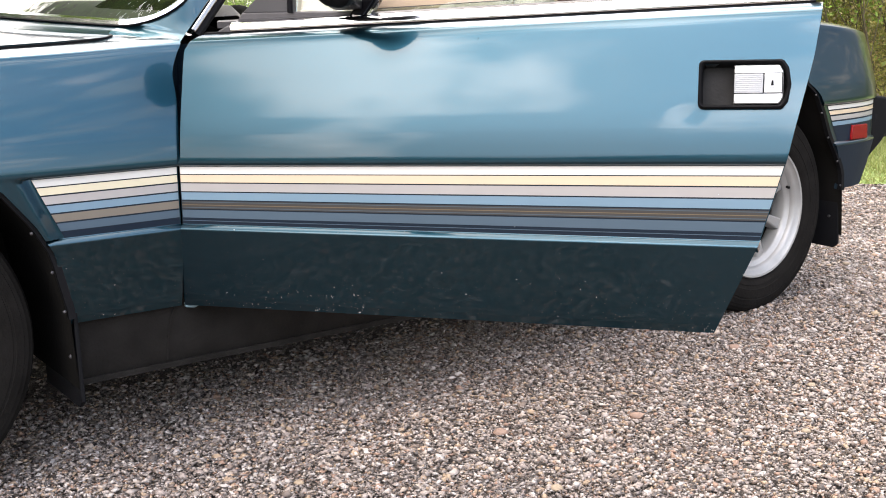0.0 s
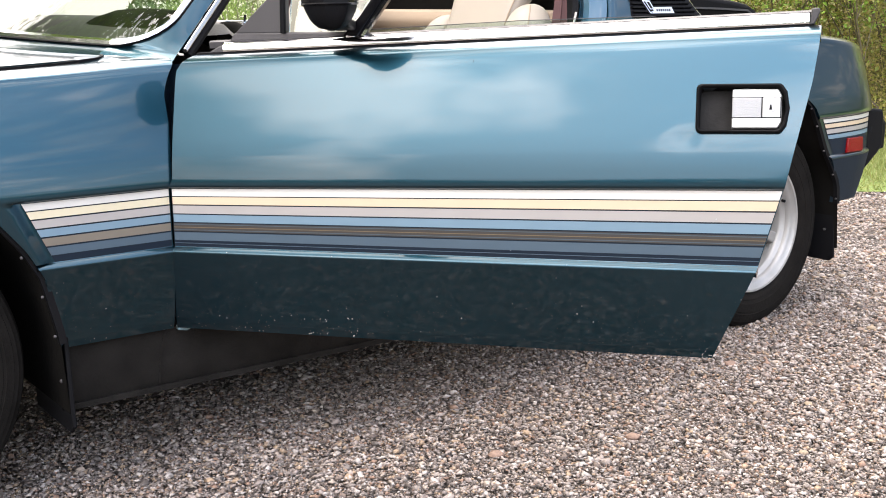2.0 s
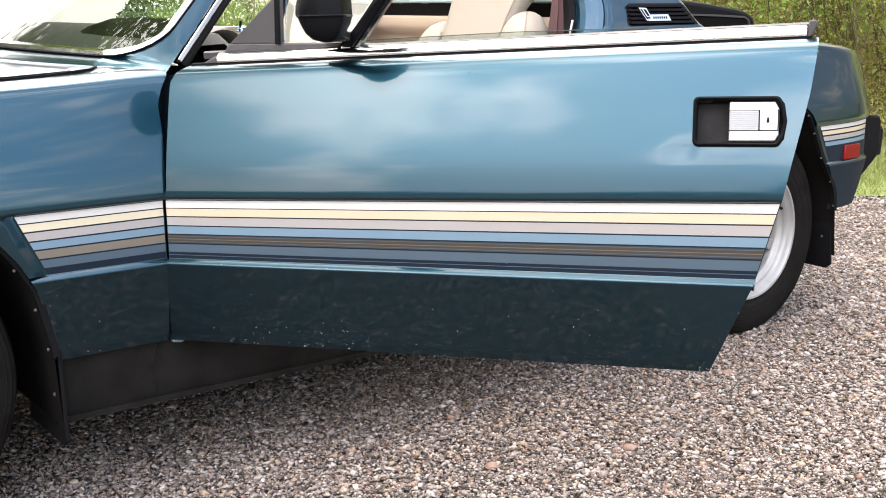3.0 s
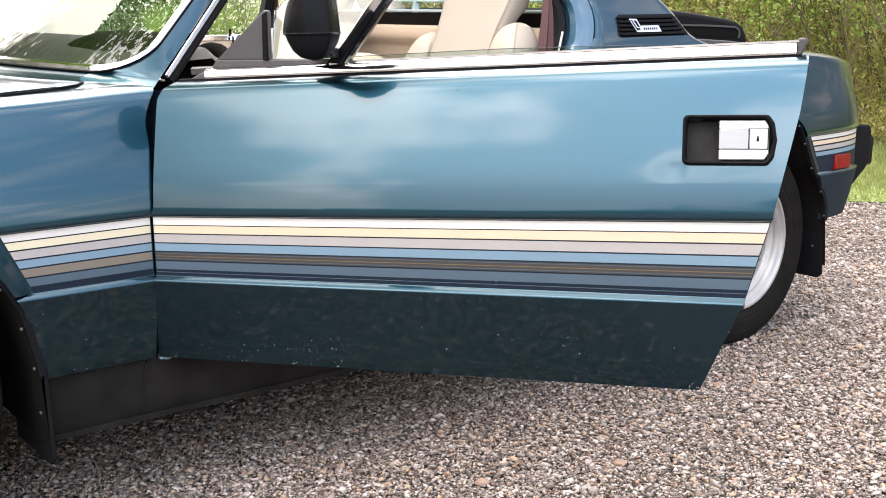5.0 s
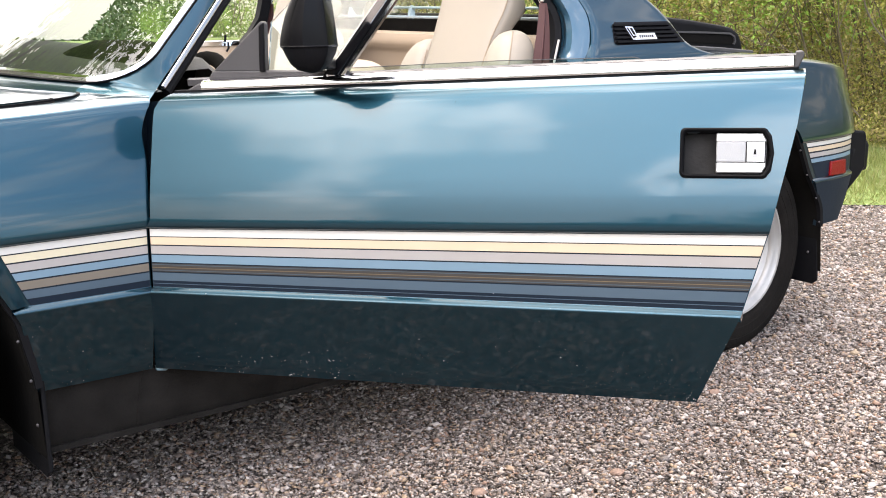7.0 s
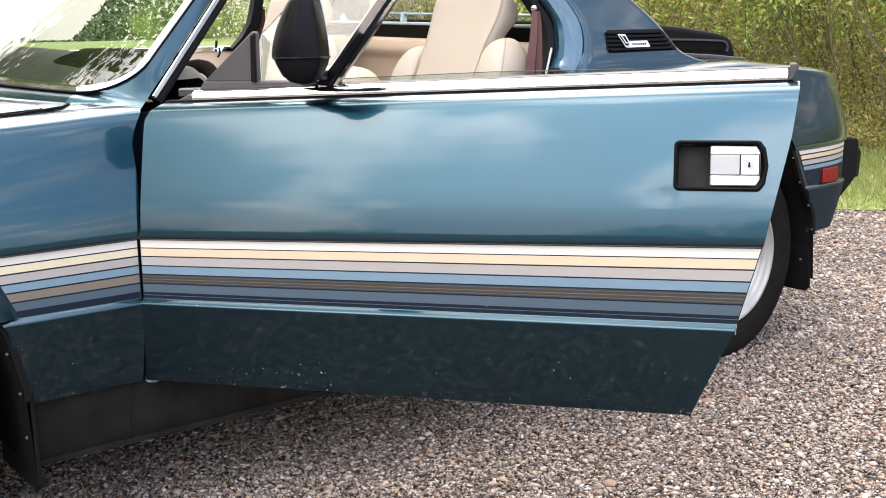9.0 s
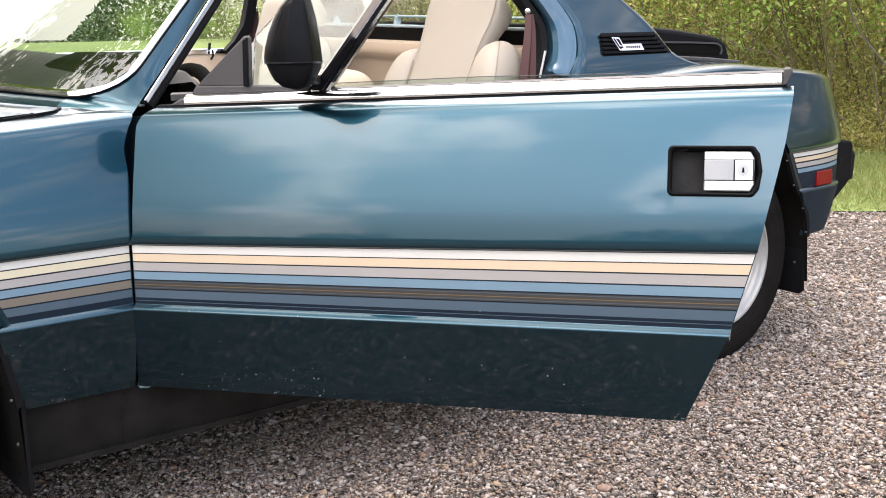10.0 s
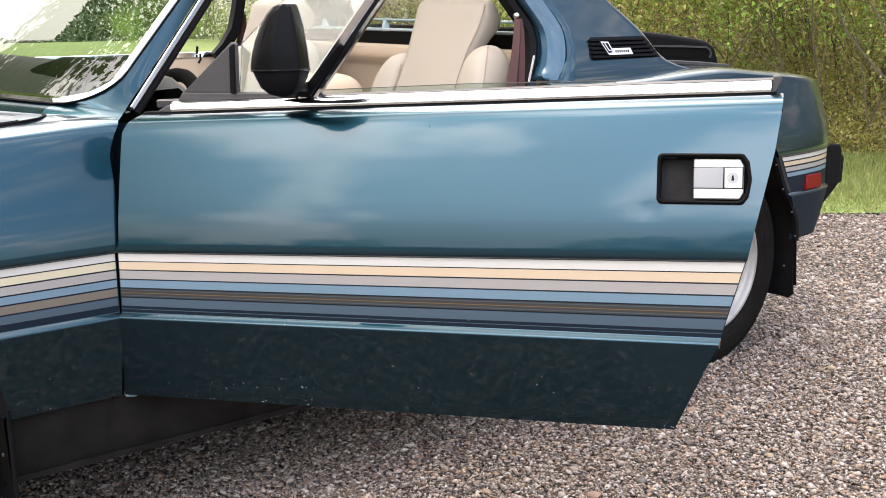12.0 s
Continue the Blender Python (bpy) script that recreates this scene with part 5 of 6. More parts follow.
sweep(bm, [W3(1.45, 0.655, 0.772), W3(1.458, 0.655, 0.782), W3(1.46, 0.66, 0.80)], circle(0.0035, 10), up=(0, 1, 0))
part("lock_knob", bm, BLACK, pdoor)

# ---- cabin ----
bm = bmesh.new()
box(bm, (0.40, -0.66, 0.20), (0.44, 0.66, 0.74))
box(bm, (1.86, -0.66, 0.20), (1.88, 0.66, 0.84))
box(bm, (0.44, -0.10, 0.20), (1.75, 0.10, 0.42))
part("cabin_tub", bm, CARPET, car, smooth=False)
bm = bmesh.new()
prof = [(0.55, 0.60), (0.53, 0.70), (0.53, 0.765), (0.58, 0.808), (0.68, 0.829), (0.74, 0.832), (0.765, 0.81), (0.79, 0.71), (0.76, 0.64), (0.74, 0.55)]
grid(bm, [[W3(x, y, z - d) for x, z in prof] for y, d in ((-0.645, 0.03), (-0.62, 0.012), (-0.5, 0.003), (-0.3, 0), (0, 0), (0.3, 0), (0.5, 0.003), (0.62, 0.012), (0.645, 0.03))])
dash = part("dashboard", bm, DASH, car, "black padded dashboard")
bm = bmesh.new()
hoodp = [(0.60, 0.80), (0.63, 0.835), (0.68, 0.850), (0.735, 0.848), (0.76, 0.830), (0.75, 0.79)]
grid(bm, [[W3(x, y, z - d) for x, z in hoodp] for y, d in ((-0.55, 0.035), (-0.53, 0.015), (-0.48, 0.004), (-0.36, 0), (-0.24, 0.004), (-0.19, 0.015), (-0.17, 0.035))])
part("instrument_hood", bm, UNDER, dash)
# steering wheel and column
sw = Matrix.Translation((0.80, -0.36, 0.665)) @ Matrix.Rotation(radians(-62), 4, "Y")
bm = bmesh.new()
sweep(bm, [sw @ Vector((0.175 * math.cos(2 * math.pi * i / 40), 0.175 * math.sin(2 * math.pi * i / 40), 0)) for i in range(40)], circle(0.015, 10), up=sw.to_3x3() @ Vector((0, 0, 1)), closed=True)
wheelr = part("steering_wheel", bm, UNDER, car, "black leather steering wheel")
for k in range(3):
    bm = bmesh.new()
    a = math.pi / 2 + k * 2 * math.pi / 3
    sweep(bm, [sw @ Vector((0.02 * math.cos(a), 0.02 * math.sin(a), -0.015)), sw @ Vector((0.17 * math.cos(a), 0.17 * math.sin(a), 0))], rect(0.03, 0.006), up=sw.to_3x3() @ Vector((0, 0, 1)))
    part("spoke", bm, BLACK, wheelr)
bm = bmesh.new()
sweep(bm, [sw @ Vector((0, 0, 0.01)), sw @ Vector((0, 0, -0.05)), sw @ Vector((0, 0, -0.2))], circle(0.04, 16), up=(0, 1, 0))
part("column", bm, BLACK, wheelr)
# padded bulkhead behind the seats
bm = bmesh.new()
pad = [(1.72, 0.30), (1.73, 0.60), (1.735, 0.775), (1.728, 0.785), (1.715, 0.80), (1.712, 0.815), (1.72, 0.832), (1.74, 0.838), (1.78, 0.838)]
grid(bm, [[W3(x, y, z) for x, z in pad] for y in [-0.64 + 0.16 * i for i in range(9)]])
bulk = part("bulkhead_trim", bm, TAN, car, "tan padded bulkhead")
bm = bmesh.new()
grid(bm, [[W3(x, y, z) for y in (-0.63, 0, 0.63)] for x, z in ((1.765, 0.834), (1.77, 0.872), (1.80, 0.873))])
part("parcel_ledge", bm, UNDER, bulk)

# padded rest on the tunnel between the seats
bm = bmesh.new()
rows = []
for k in range(9):
    a = math.pi / 2 * k / 8
    z, f_ = 0.70 + 0.068 * math.sin(a), max(0.02, math.cos(a) ** 0.6)
    rows.append([W3(1.50 + 0.10 * f_ * abs(math.cos(p)) ** 0.6 * math.copysign(1, math.cos(p)), 0.035 + 0.10 * f_ * abs(math.sin(p)) ** 0.7 * math.copysign(1, math.sin(p)), z) for p in [2 * math.pi * i / 28 for i in range(28)]])
rows.insert(0, [Vector((p.x, p.y, 0.40)) for p in rows[0]])
vs = grid(bm, rows, True)
bm.faces.new(vs[-1])
part("tunnel_pad", bm, TAN, car, "rounded tan vinyl pad between the seats", angle=80)

# belts on both sides, hung from a chrome bolt
for sg in (-1, 1):
    bm = bmesh.new()
    rows = [[W3(x - h, sg * y, z), W3(x - h * 0.2, sg * (y + 0.010), z), W3(x + h * 0.3, sg * (y + 0.004), z), W3(x + h, sg * (y + 0.009), z)] for x, h, y, z in ((1.606, 0.008, 0.628, 0.918), (1.604, 0.012, 0.632, 0.89), (1.598, 0.016, 0.636, 0.85), (1.590, 0.020, 0.640, 0.81), (1.583, 0.023, 0.643, 0.77), (1.575, 0.023, 0.645, 0.70), (1.565, 0.023, 0.645, 0.50), (1.56, 0.023, 0.645, 0.35))]
    grid(bm, rows)
    belt_ob = thicken(part("seat_belt", bm, MAROON, car, "maroon seat belt webbing"), 0.003, 0)
    bm = bmesh.new()
    bmesh.ops.create_uvsphere(bm, u_segments=14, v_segments=8, radius=0.007, matrix=Matrix.Translation(W3(1.603, sg * 0.63, 0.925)))
    part("belt_bolt", bm, CHROME, belt_ob, "chrome belt anchor bolt")
    bm = bmesh.new()
    sweep(bm, [W3(1.612, sg * 0.66, 0.775), W3(1.628, sg * 0.662, 0.835)], rect(0.004, 0.003), up=(0, 1, 0))
    part("pull_strap", bm, WHITE_S, belt_ob)


def seat(yc, dx):
    """High-backed leather bucket seat: leaning back with a narrow head rest, side bolsters, sewn piping."""
    front = lambda z: 1.551 + (z - 0.765) * 0.45 - 0.10 * max(0, 0.72 - z) + dx
    #      z, half width, thickness, step back of the crown
    SL = [(0.36, 0.15, 0.12, 0), (0.48, 0.145, 0.12, 0), (0.60, 0.135, 0.115, 0), (0.70, 0.127, 0.105, 0), (0.765, 0.121, 0.092, 0), (0.80, 0.122, 0.082, 0), (0.83, 0.124, 0.078, 0), (0.85, 0.127, 0.082, 0), (0.87, 0.131, 0.092, 0), (0.887, 0.135, 0.103, 0), (0.90, 0.137, 0.105, 0), (0.915, 0.139, 0.096, 0), (0.93, 0.139, 0.080, 0), (0.94, 0.138, 0.067, 0), (0.950, 0.135, 0.050, 0.002), (0.957, 0.130, 0.036, 0.006), (0.961, 0.122, 0.025, 0.012), (0.963, 0.108, 0.014, 0.019)]
    rows = []
    for z, hw, th, st in SL:
        row = []
        for i in range(48):
            a = 2 * math.pi * (i + 0.5) / 48
            c, sn = math.cos(a), math.sin(a)
            q_x = abs(c) ** 0.42 * (1 if c > 0 else -1)
            q_y = abs(sn) ** (0.36 if c < 0 else 0.6) * (1 if sn > 0 else -1)
            wide = 1 - 0.10 * max(0, q_x) - 0.012 * max(0, -q_x)
            dome = 0.004 * (1 - q_y * q_y) * (c < 0)
            row.append(W3(front(z) + st + th / 2 + q_x * th / 2 - dome, yc + q_y * hw * wide, z))
        rows.append(row)
    bm = bmesh.new()
    vs = grid(bm, rows, True)
    bm.faces.new(vs[0][::-1])
    bm.faces.new(vs[-1])
    back = part("seat", bm, LEATHER, car, "cream leather high-backed bucket seat", angle=80)
    for sy in (-1, 1):
        BL = [(0.46, -0.01, 0.060, 0.050), (0.60, 0.015, 0.066, 0.056), (0.70, 0.036, 0.068, 0.058), (0.76, 0.046, 0.064, 0.056), (0.79, 0.051, 0.060, 0.052), (0.815, 0.055, 0.053, 0.046), (0.832, 0.058, 0.044, 0.038), (0.844, 0.060, 0.033, 0.028), (0.851, 0.062, 0.020, 0.016), (0.854, 0.063, 0.008, 0.006)]
        cy = lambda z: yc + sy * (0.172 - 0.12 * max(0, z - 0.77))
        bm = bmesh.new()
        rows = []
        if sy > 0:                                       # the inner bolster stays lower
            BL = [(z - 0.028 * max(0, min(1, (z - 0.6) / 0.2)), xo, hx, hy) for z, xo, hx, hy in BL]
        for z, xo, hx, hy in BL:
            xc = front(0.765) + xo + (z - 0.765) * 0.12
            rows.append([W3(xc + abs(math.cos(p)) ** 0.8 * math.copysign(hx, math.cos(p)), cy(z) + abs(math.sin(p)) ** 0.8 * math.copysign(hy, math.sin(p)), z) for p in [2 * math.pi * i / 28 for i in range(28)]])
        vs = grid(bm, rows, True)
        bm.faces.new(vs[0][::-1])
        bm.faces.new(vs[-1])
        bol = part("bolster", bm, LEATHER, back, angle=80)
        bm = bmesh.new()
        seam = []
        for z, xo, hx, hy in BL[1:9]:
            xc = front(0.765) + xo + (z - 0.765) * 0.12
            p = math.pi - sy * 0.95
            seam.append(W3(xc + math.copysign(abs(math.cos(p)) ** 0.8, math.cos(p)) * (hx + 0.0006), cy(z) + math.copysign(abs(math.sin(p)) ** 0.8, math.sin(p)) * (hy + 0.0006), z))
        sweep(bm, seam, circle(0.0016, 6), up=(1, 0, 0))
        part("bolster_seam", bm, SEAM, bol)
        bm = bmesh.new()
        seam = []
        for z in (0.62, 0.70, 0.765, 0.80, 0.83, 0.85, 0.87, 0.89, 0.905, 0.925, 0.94, 0.950)[:4 if sy > 0 else 12]:
            hw, th, st = (interp([(r[0], r[k]) for r in SL], z) for k in (1, 2, 3))
            seam.append(W3(front(z) + st + th * 0.07, yc + sy * hw * 0.975, z + 0.0005))
        sweep(bm, seam, circle(0.0018, 6), up=(1, 0, 0))
        part("piping", bm, SEAM, back)
    bm = bmesh.new()
    rows = [[W3(x + dx, yc + 0.23 * q, z - 0.03 * (1 - abs(q)) * (1 if z > 0.3 else 0)) for q in (-1, -0.9, -0.6, 0, 0.6, 0.9, 1)] for x, z in ((0.92, 0.24), (0.90, 0.36), (0.94, 0.40), (1.15, 0.385), (1.40, 0.36), (1.42, 0.24))]
    grid(bm, rows)
    part("cushion", bm, LEATHER, back)
    return back


for yc in (-0.345, 0.345):
    seat(yc, -0.095 if yc > 0 else 0.0)

# ---- loose stones ----
rng = np.random.default_rng(7)
CHIP_V = np.array([(1, 0, 0), (-1, 0, 0), (0, 1, 0), (0, -1, 0), (0.25, 0.2, 0.85), (-0.2, -0.25, -0.85)], float)
CHIP_F = np.array([(0, 2, 4), (2, 1, 4), (1, 3, 4), (3, 0, 4), (2, 0, 5), (1, 2, 5), (3, 1, 5), (0, 3, 5)])


def stones(name, px, py, size, lift, squash=(0.4, 0.8)):
    n = len(px)
    v = CHIP_V[None] * (1 + 0.42 * rng.uniform(-1, 1, (n, len(CHIP_V), 3)))
    sc = np.stack([size * rng.uniform(0.8, 1.5, n), size * rng.uniform(0.55, 1.0, n), size * rng.uniform(*squash, n)], 1)
    v = v * sc[:, None]
    a, b = rng.uniform(0, 2 * np.pi, n), rng.normal(0, 0.35, n)
    x, y, z = v[..., 0], v[..., 1], v[..., 2]
    y, z = y * np.cos(b)[:, None] - z * np.sin(b)[:, None], y * np.sin(b)[:, None] + z * np.cos(b)[:, None]
    x, y = x * np.cos(a)[:, None] - y * np.sin(a)[:, None], x * np.sin(a)[:, None] + y * np.cos(a)[:, None]
    v = np.stack([x + px[:, None], y + py[:, None], z + lift[:, None]], 2)
    f = CHIP_F[None] + (np.arange(n) * len(CHIP_V))[:, None, None]
    return raw(name, v.reshape(-1, 3), f.reshape(-1, 3), STONE)


def scatter(x0, x1, y0, y1, per):
    n = int((x1 - x0) * (y1 - y0) * per)
    return rng.uniform(x0, x1, n), rng.uniform(y0, y1, n)


def on_gravel(px, py):
    q = (px - EDGE_A.x) * EDGE_N.x + (py - EDGE_A.y) * EDGE_N.y
    return q < 0.04 + rng.normal(0, 0.05, len(px))


px, py = np.concatenate([np.stack(scatter(0.0, 2.2, -1.7, -0.3, 40000)), np.stack(scatter(2.2, 3.4, -1.5, 0.0, 30000)), np.stack(scatter(3.4, 5.4, -1.2, 1.4, 10000)), np.stack(scatter(0.2, 2.3, -0.3, 0.6, 3000))], 1)
# thinner scatter over the rest of the drive
wx, wy = 0.4 + np.abs(rng.normal(0, 2.6, 30000)), rng.normal(-0.6, 1.6, 30000)
px, py = np.concatenate([px, wx]), np.concatenate([py, wy])
px, py = px + rng.normal(0, 0.05, len(px)), py + rng.normal(0, 0.05, len(py))
ok = on_gravel(px, py)
px, py = px[ok], py[ok]
size = np.clip(rng.lognormal(math.log(0.0034), 0.45, len(px)), 0.0015, 0.012)
size *= np.interp(px, [1.5, 2.3, 3.4], [1.0, 1.1, 1.35])
gravel = stones("gravel", px, py, size, rng.uniform(-0.006, 0.003, len(px)))
tagged(gravel, "small grey, tan and reddish gravel stones", "gravel", kind="stuff")
# a few larger pebbles that stand out singly
PEB = [(0.62, -1.02), (0.95, -1.32), (1.32, -1.15), (1.75, -1.25), (0.45, -1.05), (1.05, -1.05), (2.05, -1.30), (2.4, -0.98), (0.72, -1.36), (1.5, -1.42), (2.9, -0.55), (1.86, -0.95)]
TANSTONE = mat("tan_pebble", (0.26, 0.20, 0.14), 0.75, 0, 0, 0.4, 200, 0.2, 40)
REDSTONE = mat("rust_pebble", (0.20, 0.13, 0.10), 0.75, 0, 0, 0.4, 200, 0.2, 40)
for k, (x, y) in enumerate(PEB):
    bm = bmesh.new()
    bmesh.ops.create_icosphere(bm, subdivisions=2, radius=0.009 + 0.003 * (k % 3))
    for v in bm.verts:
        v.co *= 1 + 0.25 * noise.noise(v.co * 60 + Vector((k, 0, 0)))
        v.co.z *= 0.5
    bmesh.ops.transform(bm, matrix=Matrix.Translation((x, y, 0.002)) @ Matrix.Rotation(k * 1.7, 4, "Z"), verts=bm.verts)
    red = k % 3 == 2
    tagged(part("pebble", bm, REDSTONE if red else TANSTONE), "rust-red rounded pebble in the gravel" if red else "tan rounded pebble lying in the gravel", "pebble", "pebbles in the drive")

# ---- grass ----
n = 60000
s_, d_ = rng.uniform(-5, 4, n), np.abs(rng.normal(0, 1.6, n)) + rng.uniform(-0.03, 0.05, n)
gx, gy = EDGE_A.x + EDGE_D.x * s_ + EDGE_N.x * d_, EDGE_A.y + EDGE_D.y * s_ + EDGE_N.y * d_
hgt = rng.uniform(0.025, 0.075, n) * np.clip(0.5 + d_, 0.5, 1.1)
ang = rng.uniform(0, 2 * np.pi, n)
wd = 0.004 + 0.003 * rng.random(n)
lean = rng.normal(0, 0.03, (n, 2))
base = np.stack([gx, gy, np.full(n, 0.0)], 1)
dx = np.stack([np.cos(ang) * wd, np.sin(ang) * wd, np.zeros(n)], 1)
tip = base + np.stack([lean[:, 0], lean[:, 1], hgt + 0.012], 1)
co = np.stack([base - dx, base + dx, tip], 1).reshape(-1, 3)
tagged(raw("grass", co, np.arange(3 * n).reshape(n, 3), GRASS), "fresh green uncut grass blades", "grass", kind="stuff")


# ---- shrubs and trees ----
def shrub(name, height, radius, nleaf, leafsize, material, seed, label, cat, bare=0.5, trunk=0.0):
    """Stems that fork upward from the ground, with loose leaves gathered along the twigs."""
    r = np.random.default_rng(seed)
    root = new(name)
    tips, bm = [], bmesh.new()

    def limb(p, d, length, rad, depth):
        pts = [p]
        for k in range(4):
            d = (d + Vector(r.normal(0, 0.16, 3)) + Vector((0, 0, 0.05))).normalized()
            pts.append(pts[-1] + d * length / 4)
        secs = []
        for k, q in enumerate(pts):
            rr = rad * (1 - 0.6 * k / 4)
            side = d.orthogonal().normalized()
            oth = d.cross(side)
            secs.append([q + side * rr * math.cos(a) + oth * rr * math.sin(a) for a in (0, 2.1, 4.2)])
        grid(bm, secs, True)
        if depth == 0:
            tips.append((pts[2], pts[4]))
            return
        for k in range(3 if depth > 1 else 4):
            q = pts[int(r.integers(2, 5))]
            nd = (d + Vector(r.normal(0, 0.55, 3))).normalized()
            limb(q, nd, length * r.uniform(0.5, 0.75), rad * 0.5, depth - 1)

    if trunk:
        grid(bm, [[Vector((trunk * k * math.cos(a), trunk * k * math.sin(a), z)) for a in (0, 1.05, 2.09, 3.14, 4.19, 5.24)] for z, k in ((-0.1, 1.5), (0.1, 1.15), (0.5, 1.0), (0.95, 0.95))], True)
    nst = 1 if trunk else 9
    for k in range(nst):
        a = 2 * math.pi * k / nst + r.uniform(0, 1)
        p = Vector((radius * 0.35 * math.cos(a), radius * 0.35 * math.sin(a), -0.02)) if not trunk else Vector((0, 0, 0.9))
        d = Vector((0.35 * math.cos(a), 0.35 * math.sin(a), 1)).normalized() if not trunk else Vector((0, 0, 1))
        limb(p, d, height * 0.5, trunk or 0.0032 * height, 3 if trunk else 2)
    part("trunk" if trunk else "branching_stem", bm, BARK, root)
    A = np.array([t[0][:] for t in tips])
    B = np.array([t[1][:] for t in tips])
    pick = r.integers(0, len(tips), nleaf)
    f = r.random(nleaf)[:, None] * 1.3
    c = A[pick] + (B[pick] - A[pick]) * f + r.normal(0, radius * 0.15, (nleaf, 3))
    c[:, 2] = np.maximum(c[:, 2], 0.03)
    leaves("crown" if trunk else "foliage", c, leafsize * r.uniform(0.6, 1.4, nleaf), material, r, parent=root)
    return tagged(root, label, cat)


bm = bmesh.new()
rows = []
for s in [-2.5 + 0.6 * i for i in range(14)]:
    p = Vector((7.4, 2.2)) + Vector((-0.25, 0.97)) * s
    q = Vector((0.97, 0.25))
    rows.append([((p + q * d).x, (p + q * d).y, z + (0.25 * noise.noise((s * 0.5, d * 0.5, 5)) if d else 0)) for d, z in ((0, -0.05), (0.8, 0.25), (1.6, 0.6), (2.6, 1.1), (4, 1.9), (6, 2.9), (9, 3.6), (14, 4.0), (20, 0))])
grid(bm, rows)
tagged(part("bank", bm, BANKSOIL), "brown and olive overgrown bank behind the lawn", "bank", kind="structure")

# low growth over the foot of the bank
n = 190000
s_ = rng.uniform(-2.5, 5.0, n)
d_ = np.abs(rng.normal(0, 1.1, n)) - 0.15 + 0.35 * np.sin(s_ * 2.3) + 0.2 * np.sin(s_ * 5.1)
gx, gy = 7.2 - 0.25 * s_ + 0.97 * d_, 2.2 + 0.97 * s_ + 0.25 * d_
gz = np.clip(d_, 0, None) * 0.40 + rng.gamma(1.7, 0.42, n) * np.clip(0.35 + d_, 0.12, 1.3)
tagged(leaves("undergrowth", np.stack([gx, gy, gz], 1), rng.uniform(0.008, 0.022, n), LEAF, rng), "tangled olive and yellow undergrowth on the bank", "undergrowth", kind="stuff")
TWIG = mat("dark_twig_bark", (0.06, 0.048, 0.035), 0.9, 0, 0, 0.6, 80, 0.2)
sap = new("sapling")
for pts in ([(6.0, 1.37, 1.15), (6.0, 1.344, 1.02), (6.0, 1.32, 0.94), (6.0, 1.26, 0.825), (6.0, 1.18, 0.743), (6.0, 1.07, 0.63), (6.0, 0.99, 0.56), (6.0, 0.88, 0.46), (6.0, 0.74, 0.06), (6.0, 0.73, -0.05)],
            [(6.0, 1.17, 1.12), (6.0, 1.14, 1.02), (6.0, 1.075, 0.936), (6.0, 1.0, 0.82), (6.0, 0.885, 0.6), (6.0, 0.86, 0.42)]):
    bm = bmesh.new()
    n_p = len(pts)
    rows = []
    for i, p in enumerate(pts):
        r_ = 0.0035 + 0.010 * i / n_p
        rows.append([Vector(p) + Vector((r_ * math.sin(a), r_ * math.cos(a), 0)) for a in (0, 1.26, 2.51, 3.77, 5.03)])
    grid(bm, rows, True)
    part("bare_branch", bm, TWIG, sap)
tagged(sap, "leafless dark sapling bending before the shrubs", "sapling")


kinds = [shrub("shrub", 2.6, 1.0, 15000, 0.017, LEAF, 11, "olive-green budding shrub with bare brown twigs", "shrub"),
         shrub("shrub", 2.2, 1.1, 15000, 0.017, LEAF_FRESH, 12, "fresh green leafing shrub on the bank", "shrub"),
         shrub("shrub", 3.0, 1.2, 15000, 0.017, LEAF, 13, "thin olive shrub with many bare stems", "shrub")]
for ob in kinds:
    tagged(ob, group="shrubs along the lawn")
spots = []
BANK = [(7.9, 0.5), (7.3, 1.2), (6.9, 1.7), (6.6, 3.0), (6.6, 4.5), (7.0, 6.2), (7.8, 8.2), (9.0, 10.5)]
for i, (x, y) in enumerate(BANK):
    for k in range(3):
        spots.append((x + 0.65 * k + random.uniform(-0.4, 0.4), y + 0.75 * k * 0.6 + random.uniform(-0.45, 0.45), random.uniform(0.8, 1.25) * (1 + 0.12 * k)))
for x, y in ((-6, 16.5), (-4.5, 17), (7.6, 12.6)):
    spots.append((x, y, random.uniform(0.5, 0.75)))
for j, (x, y, s) in enumerate(spots):
    src = kinds[j % 3]
    rise = max(0, ((Vector((x, y)) - Vector((7.4, 2.2))).dot(Vector((0.97, 0.25))))) * 0.36
    m = pose(x, y, rise, 0, 0, random.uniform(0, 360))
    if j < 3:
        src.matrix_basis = m
    else:
        cp = copy_thing(src, m)
        cp.scale = (s, s, s)
BLOSSOM = island_mat("pale_blossom", [(0.62, 0.60, 0.52), (0.45, 0.46, 0.36), (0.70, 0.68, 0.62), (0.20, 0.22, 0.12)], 0.7, trans=0.4)
bush = shrub("shrub", 2.4, 1.3, 9000, 0.035, BLOSSOM, 15, "pale blossoming shrub across the lawn", "shrub")
tagged(bush, group="shrubs along the lawn")
bush.matrix_basis = pose(10.6, 17.2, 0.45)
bm = bmesh.new()
rows = []
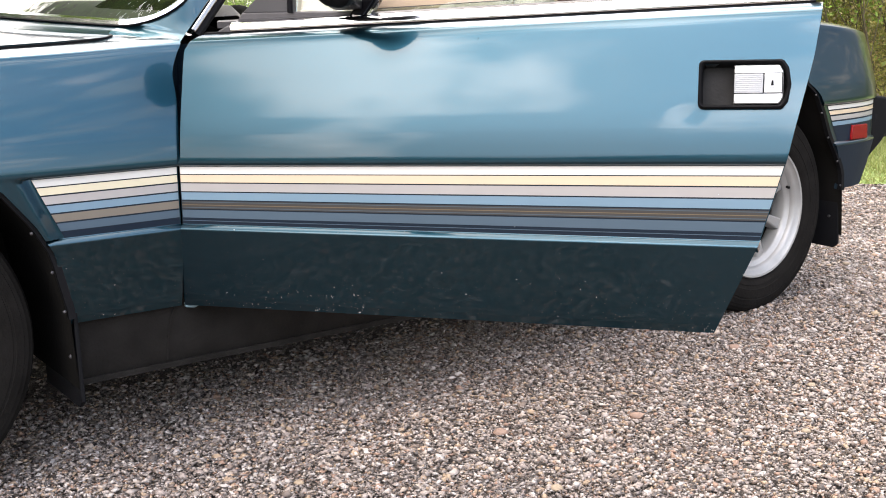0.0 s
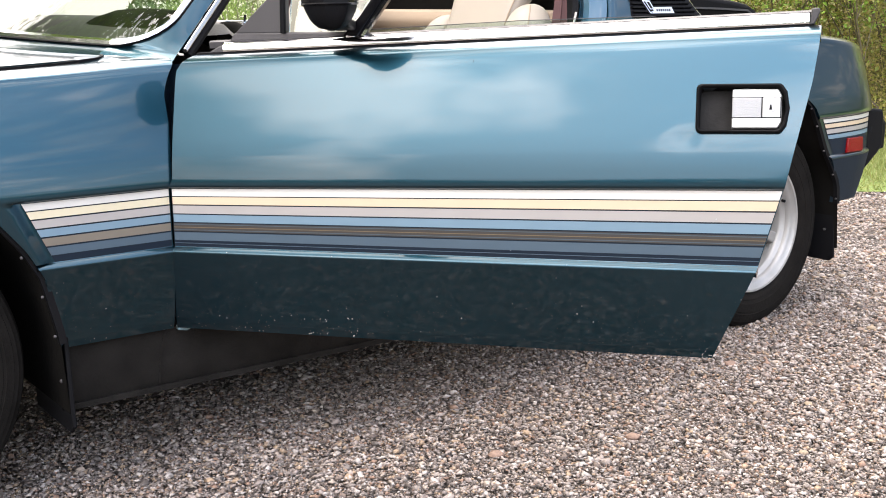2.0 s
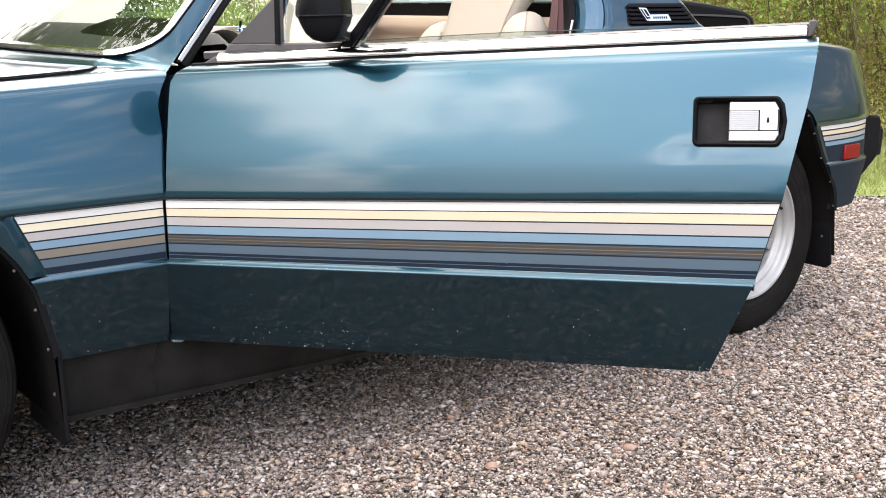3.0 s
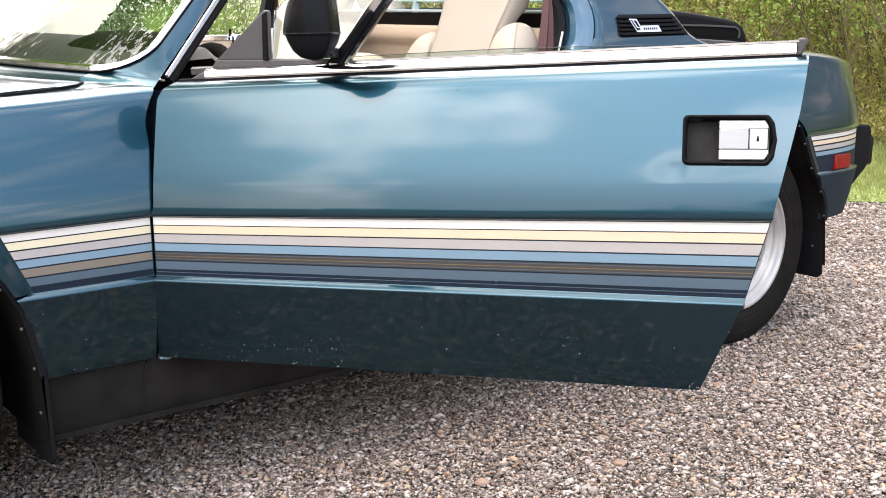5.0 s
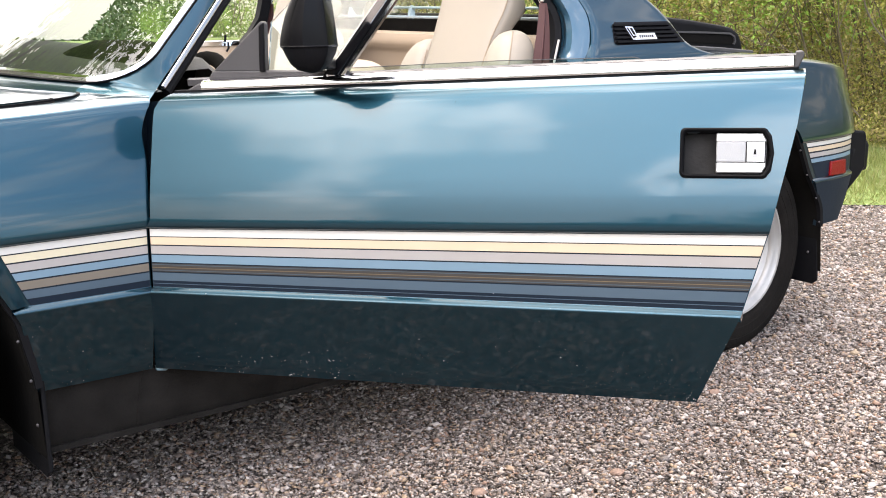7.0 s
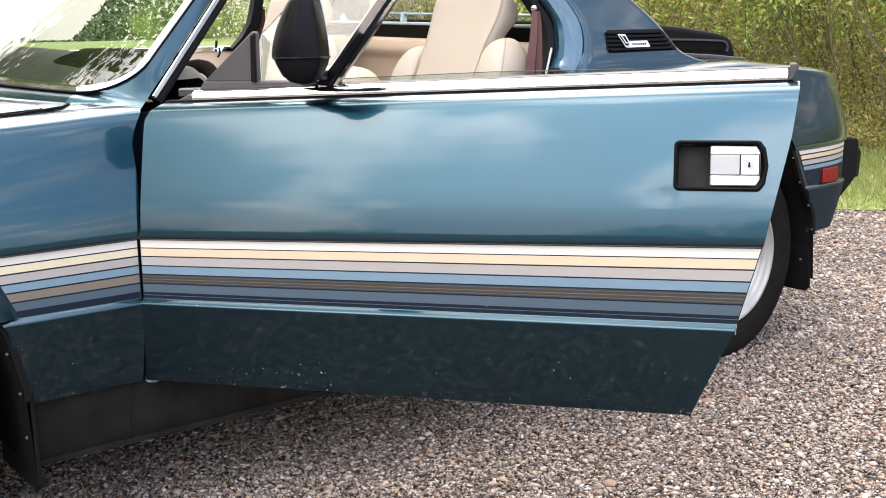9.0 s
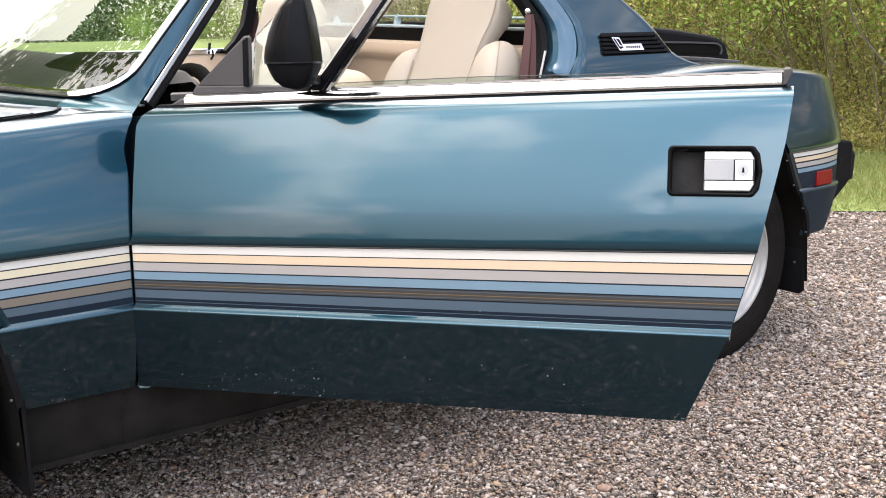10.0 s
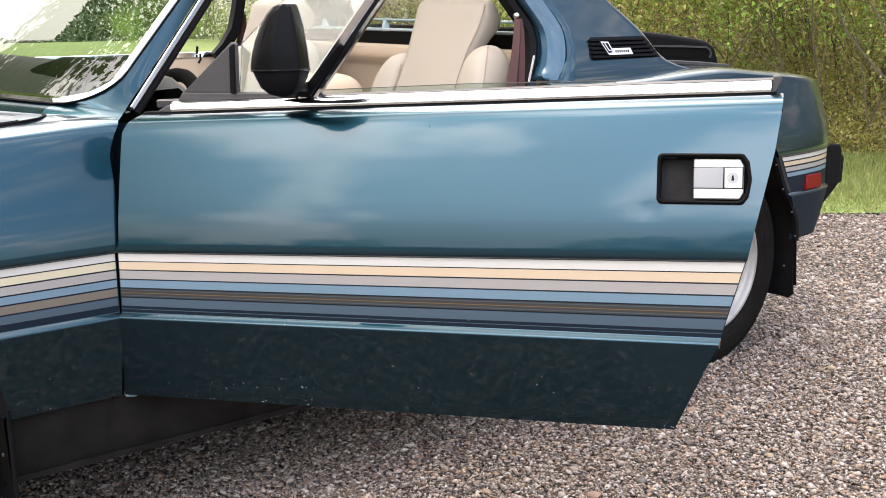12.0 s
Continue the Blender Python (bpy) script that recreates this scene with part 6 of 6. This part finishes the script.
for k in range(9):
    d = 11 + 2.0 * k
    h = min(1, k / 6)
    rows.append([(-0.23 + d * math.cos(radians(a)), -2.63 + d * math.sin(radians(a)), 0.004 + 0.78 * h * h * (3 - 2 * h)) for a in range(48, 82, 3)])
grid(bm, rows)
tagged(part("ground_rise", bm, LAWNBED), "gently rising green lawn across the garden", "lawn", kind="structure")
for k, (x, y) in enumerate(((9.7, 18.4), (11.2, 18.0), (12.0, 18.6))):
    cp = copy_thing(kinds[1], pose(x, y, 0.45, 0, 0, 50 * k))
    cp.scale = (0.7, 0.7, 0.6)
tree = shrub("tree", 6.0, 2.4, 30000, 0.065, LEAF_FRESH, 21, "leafing broad tree beyond the lawn", "tree", trunk=0.14)
tagged(tree, group="trees beyond the lawn")
TREES = [(15, 16), (-1.6, 4.5), (-3.3, 5.9), (-12, 9)]
for j, (x, y) in enumerate(TREES):
    m = pose(x, y, 0, 0, 0, 77 * j)
    if j:
        cp = copy_thing(tree, m)
        s = (1.5, 1.4, 1.5, 1.5)[j]
        cp.scale = (s, s, s)
    else:
        tree.matrix_basis = m
# dense woods that close the view all round
n = 110000
th = np.where(rng.random(n) < 0.6, rng.uniform(0.7, 1.8, n), rng.uniform(0, 2 * np.pi, n))
rad = rng.uniform(24, 34, n)
low = np.interp(th, [0, 0.8, 0.95, 1.15, 1.22, 1.65, 1.8, 3.9, 4.3, 5.9, 6.1, 6.3], [1.5, 1.3, 0.7, 0.7, 0.25, 0.25, 0.6, 0.6, 0.25, 0.25, 1.0, 1.5])
hh = 3.2 + 2.2 * np.sin(th * 5) + 1.3 * np.sin(th * 13 + 1) + 0.8 * np.sin(th * 29)
c = np.stack([rad * np.cos(th) + 1, rad * np.sin(th), np.abs(rng.beta(1.2, 1.3, n)) * (hh + 2.2) * low], 1)
tagged(leaves("far_woods", c, rng.uniform(0.15, 0.40, n) * np.where((th > 0.7) & (th < 1.8), 0.28, 1.0), WOODS, rng), "hazy green edge of the surrounding woods", "woods", kind="stuff")
